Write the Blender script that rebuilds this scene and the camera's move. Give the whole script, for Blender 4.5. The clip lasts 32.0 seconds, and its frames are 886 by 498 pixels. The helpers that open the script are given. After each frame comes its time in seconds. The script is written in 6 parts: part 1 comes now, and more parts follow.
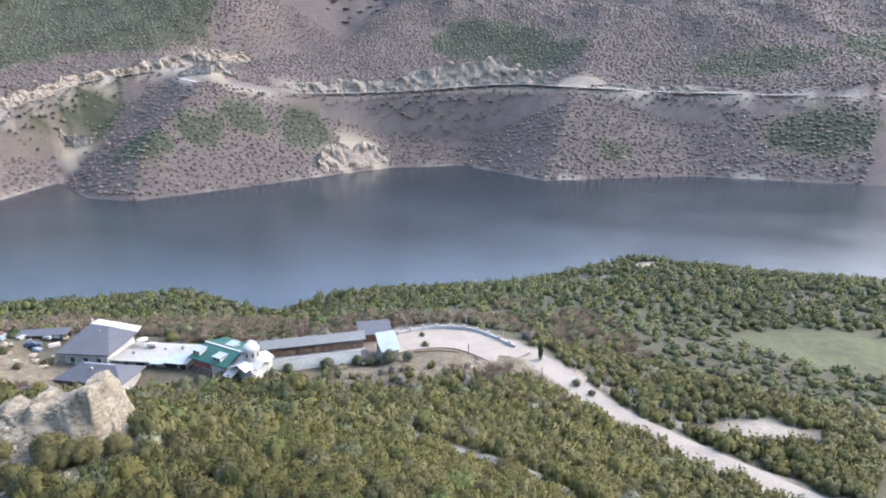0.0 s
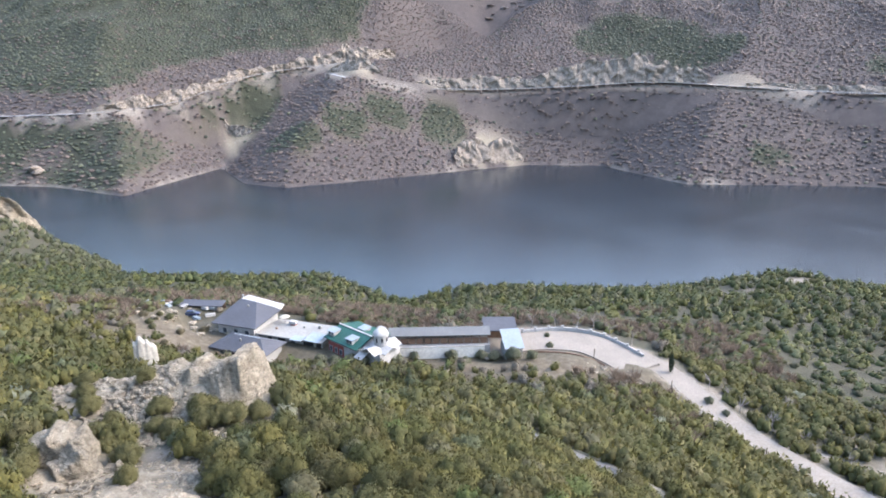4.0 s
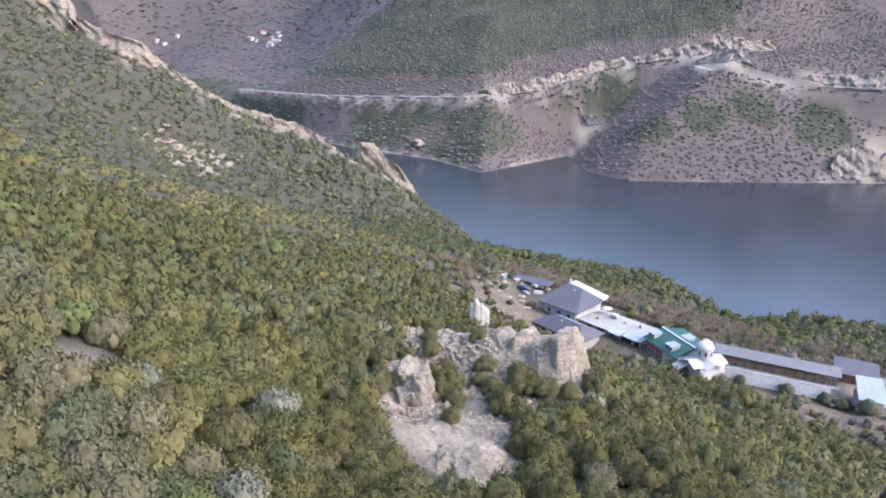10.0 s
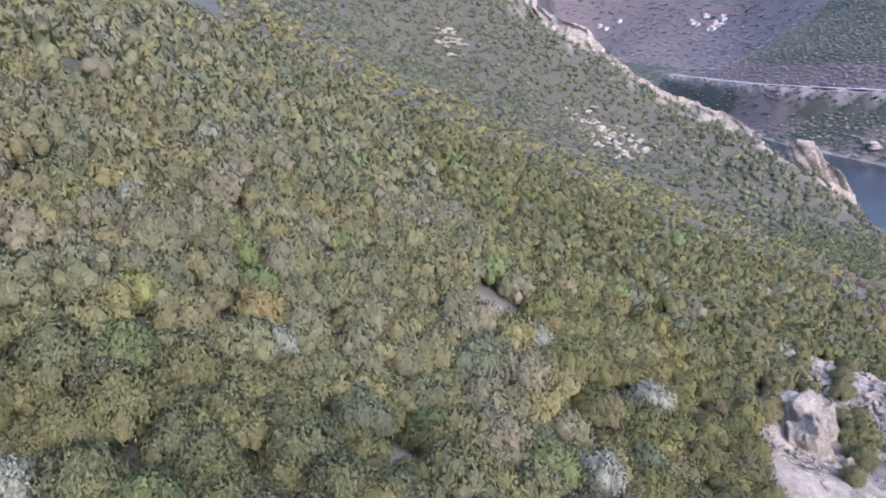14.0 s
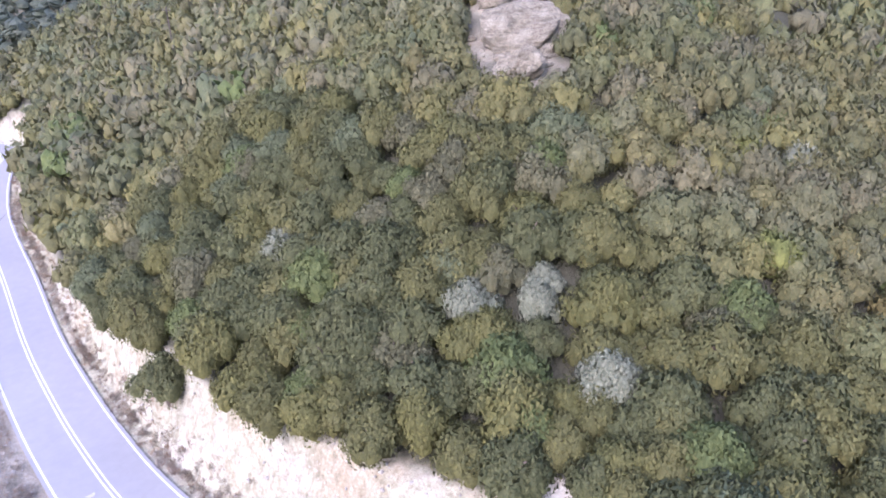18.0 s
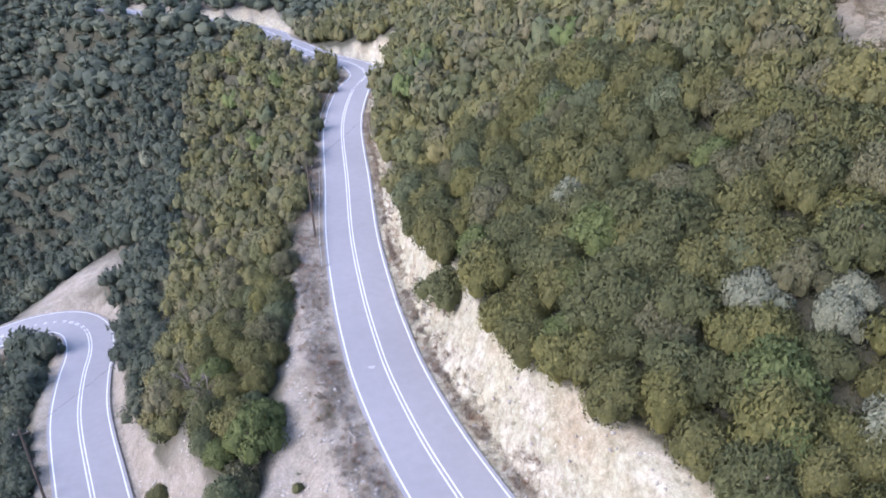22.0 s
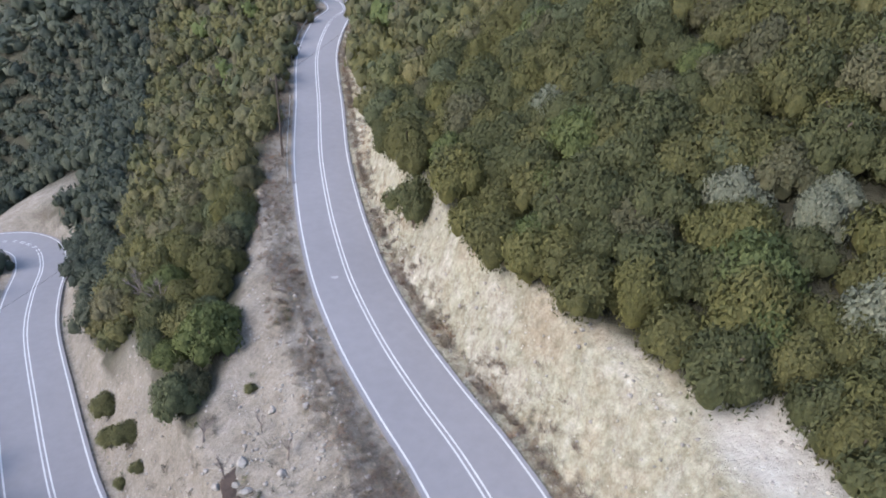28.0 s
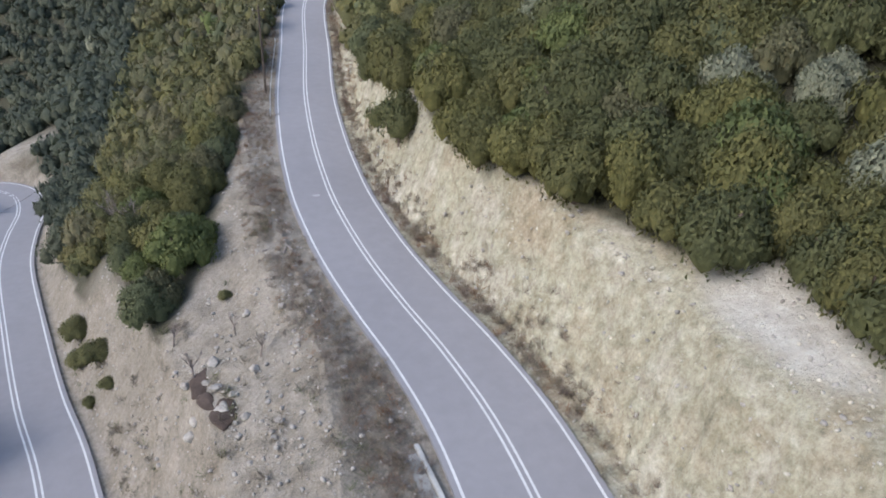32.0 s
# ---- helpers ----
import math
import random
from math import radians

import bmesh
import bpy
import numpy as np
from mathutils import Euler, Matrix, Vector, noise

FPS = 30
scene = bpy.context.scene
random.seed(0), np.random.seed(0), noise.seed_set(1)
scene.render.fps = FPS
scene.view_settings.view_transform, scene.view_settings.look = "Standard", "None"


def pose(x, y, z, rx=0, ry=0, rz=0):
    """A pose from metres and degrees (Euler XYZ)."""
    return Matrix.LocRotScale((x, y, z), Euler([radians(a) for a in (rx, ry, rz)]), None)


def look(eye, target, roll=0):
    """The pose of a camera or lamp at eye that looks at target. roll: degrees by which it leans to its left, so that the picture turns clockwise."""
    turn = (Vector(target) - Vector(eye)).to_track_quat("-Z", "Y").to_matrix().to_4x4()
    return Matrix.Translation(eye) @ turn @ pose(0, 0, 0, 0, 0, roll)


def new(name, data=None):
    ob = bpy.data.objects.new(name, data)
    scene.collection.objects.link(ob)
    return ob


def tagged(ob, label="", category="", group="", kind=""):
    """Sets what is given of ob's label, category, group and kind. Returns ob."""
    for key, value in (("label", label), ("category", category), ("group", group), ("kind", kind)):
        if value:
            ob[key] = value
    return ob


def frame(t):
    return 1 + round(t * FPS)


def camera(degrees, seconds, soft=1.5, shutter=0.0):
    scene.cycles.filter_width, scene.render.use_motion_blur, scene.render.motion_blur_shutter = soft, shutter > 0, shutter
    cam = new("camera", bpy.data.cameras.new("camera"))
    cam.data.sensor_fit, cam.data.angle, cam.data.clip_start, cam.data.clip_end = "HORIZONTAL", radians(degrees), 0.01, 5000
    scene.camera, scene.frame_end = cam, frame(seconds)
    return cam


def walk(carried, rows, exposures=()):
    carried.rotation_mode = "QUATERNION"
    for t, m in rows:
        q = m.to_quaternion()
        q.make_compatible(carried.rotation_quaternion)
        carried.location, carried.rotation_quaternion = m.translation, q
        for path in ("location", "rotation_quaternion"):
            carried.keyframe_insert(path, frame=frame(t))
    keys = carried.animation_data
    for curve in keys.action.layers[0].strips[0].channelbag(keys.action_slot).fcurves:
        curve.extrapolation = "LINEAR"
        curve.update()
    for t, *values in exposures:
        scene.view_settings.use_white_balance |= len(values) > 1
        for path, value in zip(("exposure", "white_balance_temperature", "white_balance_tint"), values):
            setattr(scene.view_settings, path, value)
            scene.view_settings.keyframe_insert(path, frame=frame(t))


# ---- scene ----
cam = camera(69.58, 32.0, soft=1.8)

# seconds, x, y, z, yaw, pitch, roll: a drone that turns above the slope and then sinks towards the road
PATH = [
    (0, -0.05, 1.31, 129.58, -0.00, -16.79, -0.08),
    (1, -0.10, 1.17, 129.57, 2.67, -16.84, -0.25),
    (2, -0.15, 1.04, 129.71, 6.28, -16.95, -0.20),
    (2.5, -0.19, 1.03, 129.79, 7.45, -17.01, -0.07),
    (4.5, -0.25, 0.69, 129.89, 14.39, -17.11, -0.12),
    (5, -0.23, 0.56, 129.96, 17.00, -17.19, -0.11),
    (6, -0.14, 0.24, 130.04, 21.27, -17.25, -0.09),
    (7, -0.09, -0.04, 130.06, 26.59, -17.33, -0.10),
    (8, -0.06, -0.22, 130.09, 30.89, -17.39, 0.01),
    (9, -0.04, -0.35, 130.20, 36.53, -17.58, 0.09),
    (10, -0.16, -0.52, 130.29, 42.51, -17.85, 0.13),
    (11, -0.16, -0.72, 130.27, 49.40, -17.98, -0.02),
    (12, -0.19, -0.90, 130.32, 59.03, -18.29, -0.28),
    (13, -0.27, -1.03, 130.38, 69.06, -18.77, -0.13),
    (13.5, -0.24, -1.11, 130.36, 73.93, -18.89, -0.42),
    (15.5, -1.49, -0.89, 131.27, 96.48, -19.96, -0.09),
    (16, -1.18, -0.98, 131.28, 103.81, -20.43, -0.36),
    (17, -0.63, -1.18, 131.15, 118.87, -21.01, -1.63),
    (18, -0.16, -1.11, 131.15, 135.54, -21.39, -3.10),
    (19, -0.11, -0.56, 131.18, 154.74, -21.78, -4.05),
    (20, -0.45, -0.10, 131.30, 163.58, -22.49, -3.99),
    (21, -0.46, 0.05, 131.36, 164.18, -23.63, -2.60),
    (22, -0.44, 0.14, 131.45, 163.73, -24.74, -1.23),
    (22.5, -0.40, 0.16, 131.44, 163.39, -25.13, -0.53),
    (23, -0.38, 0.18, 131.44, 163.04, -25.50, 0.07),
    (23.5, -0.37, 0.21, 131.33, 162.68, -25.82, 0.54),
    (24, -0.38, 0.30, 131.07, 162.37, -26.11, 0.96),
    (24.5, -0.40, 0.36, 130.76, 162.15, -26.41, 1.27),
    (25, -0.45, 0.36, 130.24, 161.97, -26.60, 1.52),
    (25.5, -0.49, 0.39, 129.59, 161.75, -26.77, 1.72),
    (27.5, -0.70, 0.49, 126.31, 161.14, -27.15, 2.36),
    (28, -0.76, 0.49, 125.42, 161.12, -27.15, 2.47),
    (28.5, -0.80, 0.52, 124.44, 161.01, -27.24, 2.62),
    (29, -0.86, 0.59, 123.47, 160.87, -27.32, 2.70),
    (29.5, -0.98, 0.68, 122.55, 160.77, -27.42, 2.67),
    (30, -1.09, 0.79, 121.71, 160.69, -27.41, 2.77),
    (30.5, -1.15, 0.93, 120.92, 160.54, -27.39, 2.84),
    (31, -1.22, 1.23, 120.19, 160.55, -27.44, 2.80),
    (31.5, -1.31, 1.63, 119.45, 160.57, -27.51, 2.78),
    (32, -1.37, 1.92, 118.61, 160.57, -27.48, 2.77),
]
walk(cam, [(t, pose(x, y, z, 90 + pitch, 0, yaw) @ pose(0, 0, 0, 0, 0, roll)) for t, x, y, z, yaw, pitch, roll in PATH],
     exposures=[(0, 2.35, 6000, 17), (9, 2.17, 5850, 22), (13, 2.23, 5400, 31), (16.5, 2.32, 5350, 34), (19, 2.1, 5350, 31), (23, 1.77, 5500, 21), (25, 1.62, 5550, 19), (32, 1.15, 5850, 13)])

# ---- light ----
world = bpy.data.worlds.new("sky")
scene.world = world
world.use_nodes = True
wn = world.node_tree.nodes
sky = wn.new("ShaderNodeTexSky")
sky.sky_type, sky.sun_disc = "NISHITA", False
SUN_EL, SUN_AZ = 40.0, 72.0
sky.sun_elevation, sky.sun_rotation = radians(SUN_EL), radians(SUN_AZ)
sky.air_density, sky.dust_density = 1.6, 3.0
wn["Background"].inputs["Strength"].default_value = 0.15
world.node_tree.links.new(sky.outputs["Color"], wn["Background"].inputs["Color"])
sun_data = bpy.data.lights.new("sun", "SUN")
sun_data.energy, sun_data.angle, sun_data.color = 0.8, radians(25), (1.0, 0.97, 0.93)
sun = new("sun", sun_data)
sun.matrix_world = look((0, 0, 500), (-math.sin(radians(SUN_AZ)), -math.cos(radians(SUN_AZ)), 500 - math.tan(radians(SUN_EL))))


# ---- materials ----
def material(name, rough=0.85):
    m = bpy.data.materials.new(name)
    m.use_nodes = True
    t = m.node_tree
    b = t.nodes["Principled BSDF"]
    b.inputs["Roughness"].default_value = rough
    b.inputs["Specular IOR Level"].default_value = 0.25
    return m, t, b


def node(t, kind, **inputs):
    n = t.nodes.new(kind)
    for k, v in inputs.items():
        n.inputs[k.replace("_", " ")].default_value = v
    return n


def noise_of(t, scale, detail=4.0, rough=0.6, where="Object"):
    c = t.nodes.new("ShaderNodeTexCoord")
    n = node(t, "ShaderNodeTexNoise", Scale=scale, Detail=detail, Roughness=rough)
    t.links.new(c.outputs[where], n.inputs["Vector"])
    return n.outputs["Fac"]


def ramp(t, fac, stops):
    r = t.nodes.new("ShaderNodeValToRGB")
    e = r.color_ramp.elements
    while len(e) < len(stops):
        e.new(0.5)
    for el, (p, c) in zip(e, stops):
        el.position, el.color = p, (*c, 1)
    t.links.new(fac, r.inputs["Fac"])
    return r.outputs["Color"]


def mix(t, fac, a, b, how="MIX"):
    m = t.nodes.new("ShaderNodeMix")
    m.data_type, m.blend_type = "RGBA", how
    for sock, v in ((m.inputs[0], fac), (m.inputs[6], a), (m.inputs[7], b)):
        if isinstance(v, (int, float)):
            sock.default_value = v
        elif isinstance(v, tuple):
            sock.default_value = (*v, 1)
        else:
            t.links.new(v, sock)
    return m.outputs[2]


def bump(t, b, height, strength=0.5, distance=0.1):
    n = node(t, "ShaderNodeBump", Strength=strength, Distance=distance)
    t.links.new(height, n.inputs["Height"])
    t.links.new(n.outputs["Normal"], b.inputs["Normal"])


def plain(name, colour, rough=0.8, vary=0.25, scale=2.0, metal=0.0, relief=0.3, depth=0.03, grain=0.2):
    """A surface of one colour with two sizes of blotches and a fine relief."""
    m, t, b = material(name, rough)
    lo = tuple(c * (1 - vary) for c in colour)
    hi = tuple(min(1, c * (1 + vary)) for c in colour)
    big = ramp(t, noise_of(t, scale * 0.25, 3), [(0.3, lo), (0.7, hi)])
    fine = ramp(t, noise_of(t, scale * 4, 6), [(0.3, (1 - grain,) * 3), (0.7, (1 + grain,) * 3)])
    t.links.new(mix(t, 1.0, big, fine, "MULTIPLY"), b.inputs["Base Color"])
    b.inputs["Metallic"].default_value = metal
    bump(t, b, noise_of(t, scale * 6, 5), relief, depth)
    return m


def attribute(t, name):
    a = t.nodes.new("ShaderNodeAttribute")
    a.attribute_name = name
    return a


def ground_material():
    """Leaf litter and dry grass; the attributes cover and cover_b say where gravel, rock, field and leafless wood lie."""
    m, t, b = material("earth", 0.95)
    n1, n2, n3 = noise_of(t, 0.05, 5), noise_of(t, 0.6, 6), noise_of(t, 3.0, 6, 0.7)
    soil = ramp(t, n2, [(0.3, (0.072, 0.058, 0.039)), (0.5, (0.11, 0.091, 0.063)), (0.72, (0.165, 0.142, 0.102))])
    n4 = noise_of(t, 0.12, 8, 0.7)
    scrub = ramp(t, n4, [(0.3, (0.023, 0.026, 0.016)), (0.5, (0.031, 0.034, 0.021)), (0.7, (0.043, 0.046, 0.029))])
    wood = ramp(t, n4, [(0.3, (0.055, 0.046, 0.042)), (0.5, (0.07, 0.059, 0.054)), (0.7, (0.088, 0.075, 0.069))])
    gravel = ramp(t, n3, [(0.28, (0.12, 0.102, 0.077)), (0.5, (0.215, 0.188, 0.146)), (0.75, (0.34, 0.303, 0.243))])
    gravel = mix(t, 0.9, gravel, ramp(t, noise_of(t, 9.0, 5, 0.85), [(0.36, (0.48, 0.46, 0.43)), (0.5, (1.0, 1.0, 1.0)), (0.64, (1.45, 1.43, 1.4))]), "MULTIPLY")
    gravel = mix(t, 0.55, gravel, ramp(t, noise_of(t, 0.9, 6, 0.75), [(0.36, (0.66, 0.63, 0.58)), (0.52, (1.0, 1.0, 1.0)), (0.66, (1.2, 1.2, 1.2))]), "MULTIPLY")
    gravel = mix(t, 0.45, gravel, ramp(t, n2, [(0.35, (0.12, 0.105, 0.088)), (0.65, (0.27, 0.25, 0.225))]))
    rock = ramp(t, noise_of(t, 0.9, 10, 0.8), [(0.32, (0.13, 0.11, 0.078)), (0.43, (0.185, 0.159, 0.115)), (0.53, (0.245, 0.213, 0.16)), (0.68, (0.32, 0.285, 0.222))])
    rock = mix(t, 0.85, rock, ramp(t, noise_of(t, 5.0, 7, 0.85), [(0.36, (0.5, 0.49, 0.46)), (0.5, (0.88, 0.88, 0.87)), (0.66, (1.2, 1.19, 1.17))]), "MULTIPLY")
    field = ramp(t, noise_of(t, 0.25, 8, 0.75), [(0.35, (0.042, 0.048, 0.026)), (0.5, (0.06, 0.066, 0.032)), (0.65, (0.082, 0.082, 0.044))])
    a, a2 = attribute(t, "cover"), attribute(t, "cover_b")
    s = t.nodes.new("ShaderNodeSeparateColor")
    s2 = t.nodes.new("ShaderNodeSeparateColor")
    t.links.new(a.outputs["Color"], s.inputs["Color"])
    t.links.new(a2.outputs["Color"], s2.inputs["Color"])
    c = mix(t, s2.outputs["Red"], soil, scrub)
    c = mix(t, s2.outputs["Green"], c, wood)
    c = mix(t, s.outputs["Blue"], c, field)
    c = mix(t, s.outputs["Red"], c, gravel)
    c = mix(t, s.outputs["Green"], c, rock)
    streak = node(t, "ShaderNodeMapping")
    streak.inputs["Scale"].default_value = (1.0, 1.0, 0.75)
    t.links.new(t.nodes.new("ShaderNodeTexCoord").outputs["Object"], streak.inputs["Vector"])
    fall = node(t, "ShaderNodeTexNoise", Scale=1.7, Detail=10.0, Roughness=0.75)
    t.links.new(streak.outputs["Vector"], fall.inputs["Vector"])
    face = ramp(t, fall.outputs["Fac"], [(0.28, (0.12, 0.103, 0.078)), (0.37, (0.195, 0.175, 0.14)), (0.48, (0.265, 0.245, 0.2)), (0.58, (0.32, 0.3, 0.252)), (0.72, (0.42, 0.4, 0.355))])
    face = mix(t, 0.5, face, ramp(t, noise_of(t, 0.22, 4), [(0.3, (0.78, 0.64, 0.44)), (0.42, (0.9, 0.86, 0.7)), (0.5, (0.84, 0.88, 0.72)), (0.62, (1.15, 1.15, 1.13))]), "MULTIPLY")
    face = mix(t, 0.6, face, ramp(t, noise_of(t, 5.0, 8, 0.85), [(0.34, (0.5, 0.47, 0.42)), (0.47, (0.95, 0.94, 0.93)), (0.66, (1.3, 1.3, 1.27))]), "MULTIPLY")
    face = mix(t, 0.6, face, ramp(t, noise_of(t, 0.7, 5, 0.7), [(0.34, (0.84, 0.77, 0.66)), (0.46, (1.0, 1.0, 0.95)), (0.6, (1.2, 1.2, 1.19))]), "MULTIPLY")
    c = mix(t, s2.outputs["Blue"], c, face)
    chalk = ramp(t, noise_of(t, 1.3, 8, 0.7), [(0.3, (0.3, 0.28, 0.235)), (0.55, (0.4, 0.38, 0.335)), (0.75, (0.47, 0.455, 0.415))])
    c = mix(t, attribute(t, "chalk").outputs["Fac"], c, chalk)
    c = mix(t, 0.35, c, ramp(t, n1, [(0.3, (0.6, 0.6, 0.6)), (0.7, (1.3, 1.28, 1.25))]), "MULTIPLY")
    t.links.new(c, b.inputs["Base Color"])
    add = t.nodes.new("ShaderNodeMath")
    t.links.new(n3, add.inputs[0])
    t.links.new(n2, add.inputs[1])
    bump(t, b, add.outputs[0], 0.8, 0.25)
    return m


def leaf_material(name):
    """Leaves in the colour of their plant (attribute tint), different from spray to spray, with a fine leafy grain."""
    m, t, b = material(name, 0.7)
    g = t.nodes.new("ShaderNodeNewGeometry")
    v = ramp(t, g.outputs["Random Per Island"], [(0.0, (0.8, 0.82, 0.78)), (0.5, (0.98, 0.98, 0.98)), (1.0, (1.24, 1.21, 1.16))])
    c = mix(t, 1.0, attribute(t, "tint").outputs["Color"], v, "MULTIPLY")
    speckle = node(t, "ShaderNodeTexNoise", Scale=5.0, Detail=5.0, Roughness=0.75)
    t.links.new(g.outputs["Position"], speckle.inputs["Vector"])
    grain = speckle.outputs["Fac"]
    c = mix(t, 1.0, c, ramp(t, grain, [(0.34, (0.74, 0.76, 0.72)), (0.5, (1.0, 1.0, 1.0)), (0.66, (1.3, 1.27, 1.18))]), "MULTIPLY")
    info = t.nodes.new("ShaderNodeObjectInfo")
    c = mix(t, 1.0, c, ramp(t, info.outputs["Random"], [(0.0, (0.9, 0.91, 0.9)), (1.0, (1.1, 1.08, 1.06))]), "MULTIPLY")
    t.links.new(c, b.inputs["Base Color"])
    bump(t, b, grain, 0.5, 0.12)
    through_light = t.nodes.new("ShaderNodeBsdfTranslucent")
    t.links.new(c, through_light.inputs["Color"])
    both = t.nodes.new("ShaderNodeMixShader")
    both.inputs["Fac"].default_value = 0.3
    t.links.new(b.outputs["BSDF"], both.inputs[1])
    t.links.new(through_light.outputs["BSDF"], both.inputs[2])
    t.links.new(both.outputs["Shader"], t.nodes["Material Output"].inputs["Surface"])
    return m


EARTH = ground_material()
LEAF = leaf_material("leaves")
BARK = plain("bark", (0.13, 0.1, 0.08), 0.9, 0.3, 6)


def rock_material(name, dark, pale):
    """Weathered limestone: pale skin, grey lichen, slanting beds, cracks and fine pits."""
    m, t, b = material(name, 0.95)
    place = t.nodes.new("ShaderNodeTexCoord").outputs["Object"]
    n = noise_of(t, 0.45, 8, 0.7)
    c = ramp(t, n, [(0.3, dark), (0.44, tuple((p + q) / 2 for p, q in zip(dark, pale))), (0.56, pale), (0.75, tuple(min(0.8, p * 1.15) for p in pale))])
    beds = node(t, "ShaderNodeMapping")
    beds.inputs["Rotation"].default_value = (0.5, 0.35, 0.4)
    beds.inputs["Scale"].default_value = (0.7, 0.7, 3.2)
    t.links.new(place, beds.inputs["Vector"])
    layer = node(t, "ShaderNodeTexNoise", Scale=1.1, Detail=8.0, Roughness=0.72)
    t.links.new(beds.outputs["Vector"], layer.inputs["Vector"])
    c = mix(t, 0.75, c, ramp(t, layer.outputs["Fac"], [(0.36, (0.52, 0.5, 0.47)), (0.48, (0.95, 0.95, 0.95)), (0.62, (1.18, 1.17, 1.14))]), "MULTIPLY")
    cells = node(t, "ShaderNodeTexVoronoi", Scale=2.6)
    warp = node(t, "ShaderNodeTexNoise", Scale=1.4, Detail=5.0)
    t.links.new(place, warp.inputs["Vector"])
    t.links.new(mix(t, 0.5, place, warp.outputs["Color"], "ADD"), cells.inputs["Vector"])
    grey = t.nodes.new("ShaderNodeRGBToBW")
    t.links.new(cells.outputs["Color"], grey.inputs["Color"])
    c = mix(t, 0.55, c, ramp(t, grey.outputs["Val"], [(0.15, (0.7, 0.69, 0.66)), (0.8, (1.2, 1.19, 1.17))]), "MULTIPLY")
    c = mix(t, 0.8, c, ramp(t, noise_of(t, 6.0, 8, 0.8), [(0.36, (0.55, 0.54, 0.52)), (0.52, (1.0, 1.0, 1.0)), (0.66, (1.22, 1.21, 1.19))]), "MULTIPLY")
    t.links.new(c, b.inputs["Base Color"])
    total = t.nodes.new("ShaderNodeMath")
    t.links.new(noise_of(t, 1.6, 10, 0.8), total.inputs[0])
    t.links.new(layer.outputs["Fac"], total.inputs[1])
    bump(t, b, total.outputs[0], 1.0, 0.8)
    return m


LIMESTONE = rock_material("limestone", (0.2, 0.172, 0.125), (0.385, 0.34, 0.262))
PALE_STONE = plain("pale_stones", (0.27, 0.25, 0.222), 0.95, 0.3, 1.5)
WARM_ROCK = rock_material("warm_rock", (0.12, 0.1, 0.082), (0.255, 0.222, 0.184))
CREAM_ROCK = rock_material("cream_rock", (0.15, 0.127, 0.093), (0.31, 0.272, 0.21))
ASPHALT = plain("asphalt", (0.187, 0.182, 0.19), 0.85, 0.06, 0.3, 0, 0.15, 0.006, 0.05)
PAINT = plain("road_paint", (0.44, 0.44, 0.435), 0.7, 0.08, 3)

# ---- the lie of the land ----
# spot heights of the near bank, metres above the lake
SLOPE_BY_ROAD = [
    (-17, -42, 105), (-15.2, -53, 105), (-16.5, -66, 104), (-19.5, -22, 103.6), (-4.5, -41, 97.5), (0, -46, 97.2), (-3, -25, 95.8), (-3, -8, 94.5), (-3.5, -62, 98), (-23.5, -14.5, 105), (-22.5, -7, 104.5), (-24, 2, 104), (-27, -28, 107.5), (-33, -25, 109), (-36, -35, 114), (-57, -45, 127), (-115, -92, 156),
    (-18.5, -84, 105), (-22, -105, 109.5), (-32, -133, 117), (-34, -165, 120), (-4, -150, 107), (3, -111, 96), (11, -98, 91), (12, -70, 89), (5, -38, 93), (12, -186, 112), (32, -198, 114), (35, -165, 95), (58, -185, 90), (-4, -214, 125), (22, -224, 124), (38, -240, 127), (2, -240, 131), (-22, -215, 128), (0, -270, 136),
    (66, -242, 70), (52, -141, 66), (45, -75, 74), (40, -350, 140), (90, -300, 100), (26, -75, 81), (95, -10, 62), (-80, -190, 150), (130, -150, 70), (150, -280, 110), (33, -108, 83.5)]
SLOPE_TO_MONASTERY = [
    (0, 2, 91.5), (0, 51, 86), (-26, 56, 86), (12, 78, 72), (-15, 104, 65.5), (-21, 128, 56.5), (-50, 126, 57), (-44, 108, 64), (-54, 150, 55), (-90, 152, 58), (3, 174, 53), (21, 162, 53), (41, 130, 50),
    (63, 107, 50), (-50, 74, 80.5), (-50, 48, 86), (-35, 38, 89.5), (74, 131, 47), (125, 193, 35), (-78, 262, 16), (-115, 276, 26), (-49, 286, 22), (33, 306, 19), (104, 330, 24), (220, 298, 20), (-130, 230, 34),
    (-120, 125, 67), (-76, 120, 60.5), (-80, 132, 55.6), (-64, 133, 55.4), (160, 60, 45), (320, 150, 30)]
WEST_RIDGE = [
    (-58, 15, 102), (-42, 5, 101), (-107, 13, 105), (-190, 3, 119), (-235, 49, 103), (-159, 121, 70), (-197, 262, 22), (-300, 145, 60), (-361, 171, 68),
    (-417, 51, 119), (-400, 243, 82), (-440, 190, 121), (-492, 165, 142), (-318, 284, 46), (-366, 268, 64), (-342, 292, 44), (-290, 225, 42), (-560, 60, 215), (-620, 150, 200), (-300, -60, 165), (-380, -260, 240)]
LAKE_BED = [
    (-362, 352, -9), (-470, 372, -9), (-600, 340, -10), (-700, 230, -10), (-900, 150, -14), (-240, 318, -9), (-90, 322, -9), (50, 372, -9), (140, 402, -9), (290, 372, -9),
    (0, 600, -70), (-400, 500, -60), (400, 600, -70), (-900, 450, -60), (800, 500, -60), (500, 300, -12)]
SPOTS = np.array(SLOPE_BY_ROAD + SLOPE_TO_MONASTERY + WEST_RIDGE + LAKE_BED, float)


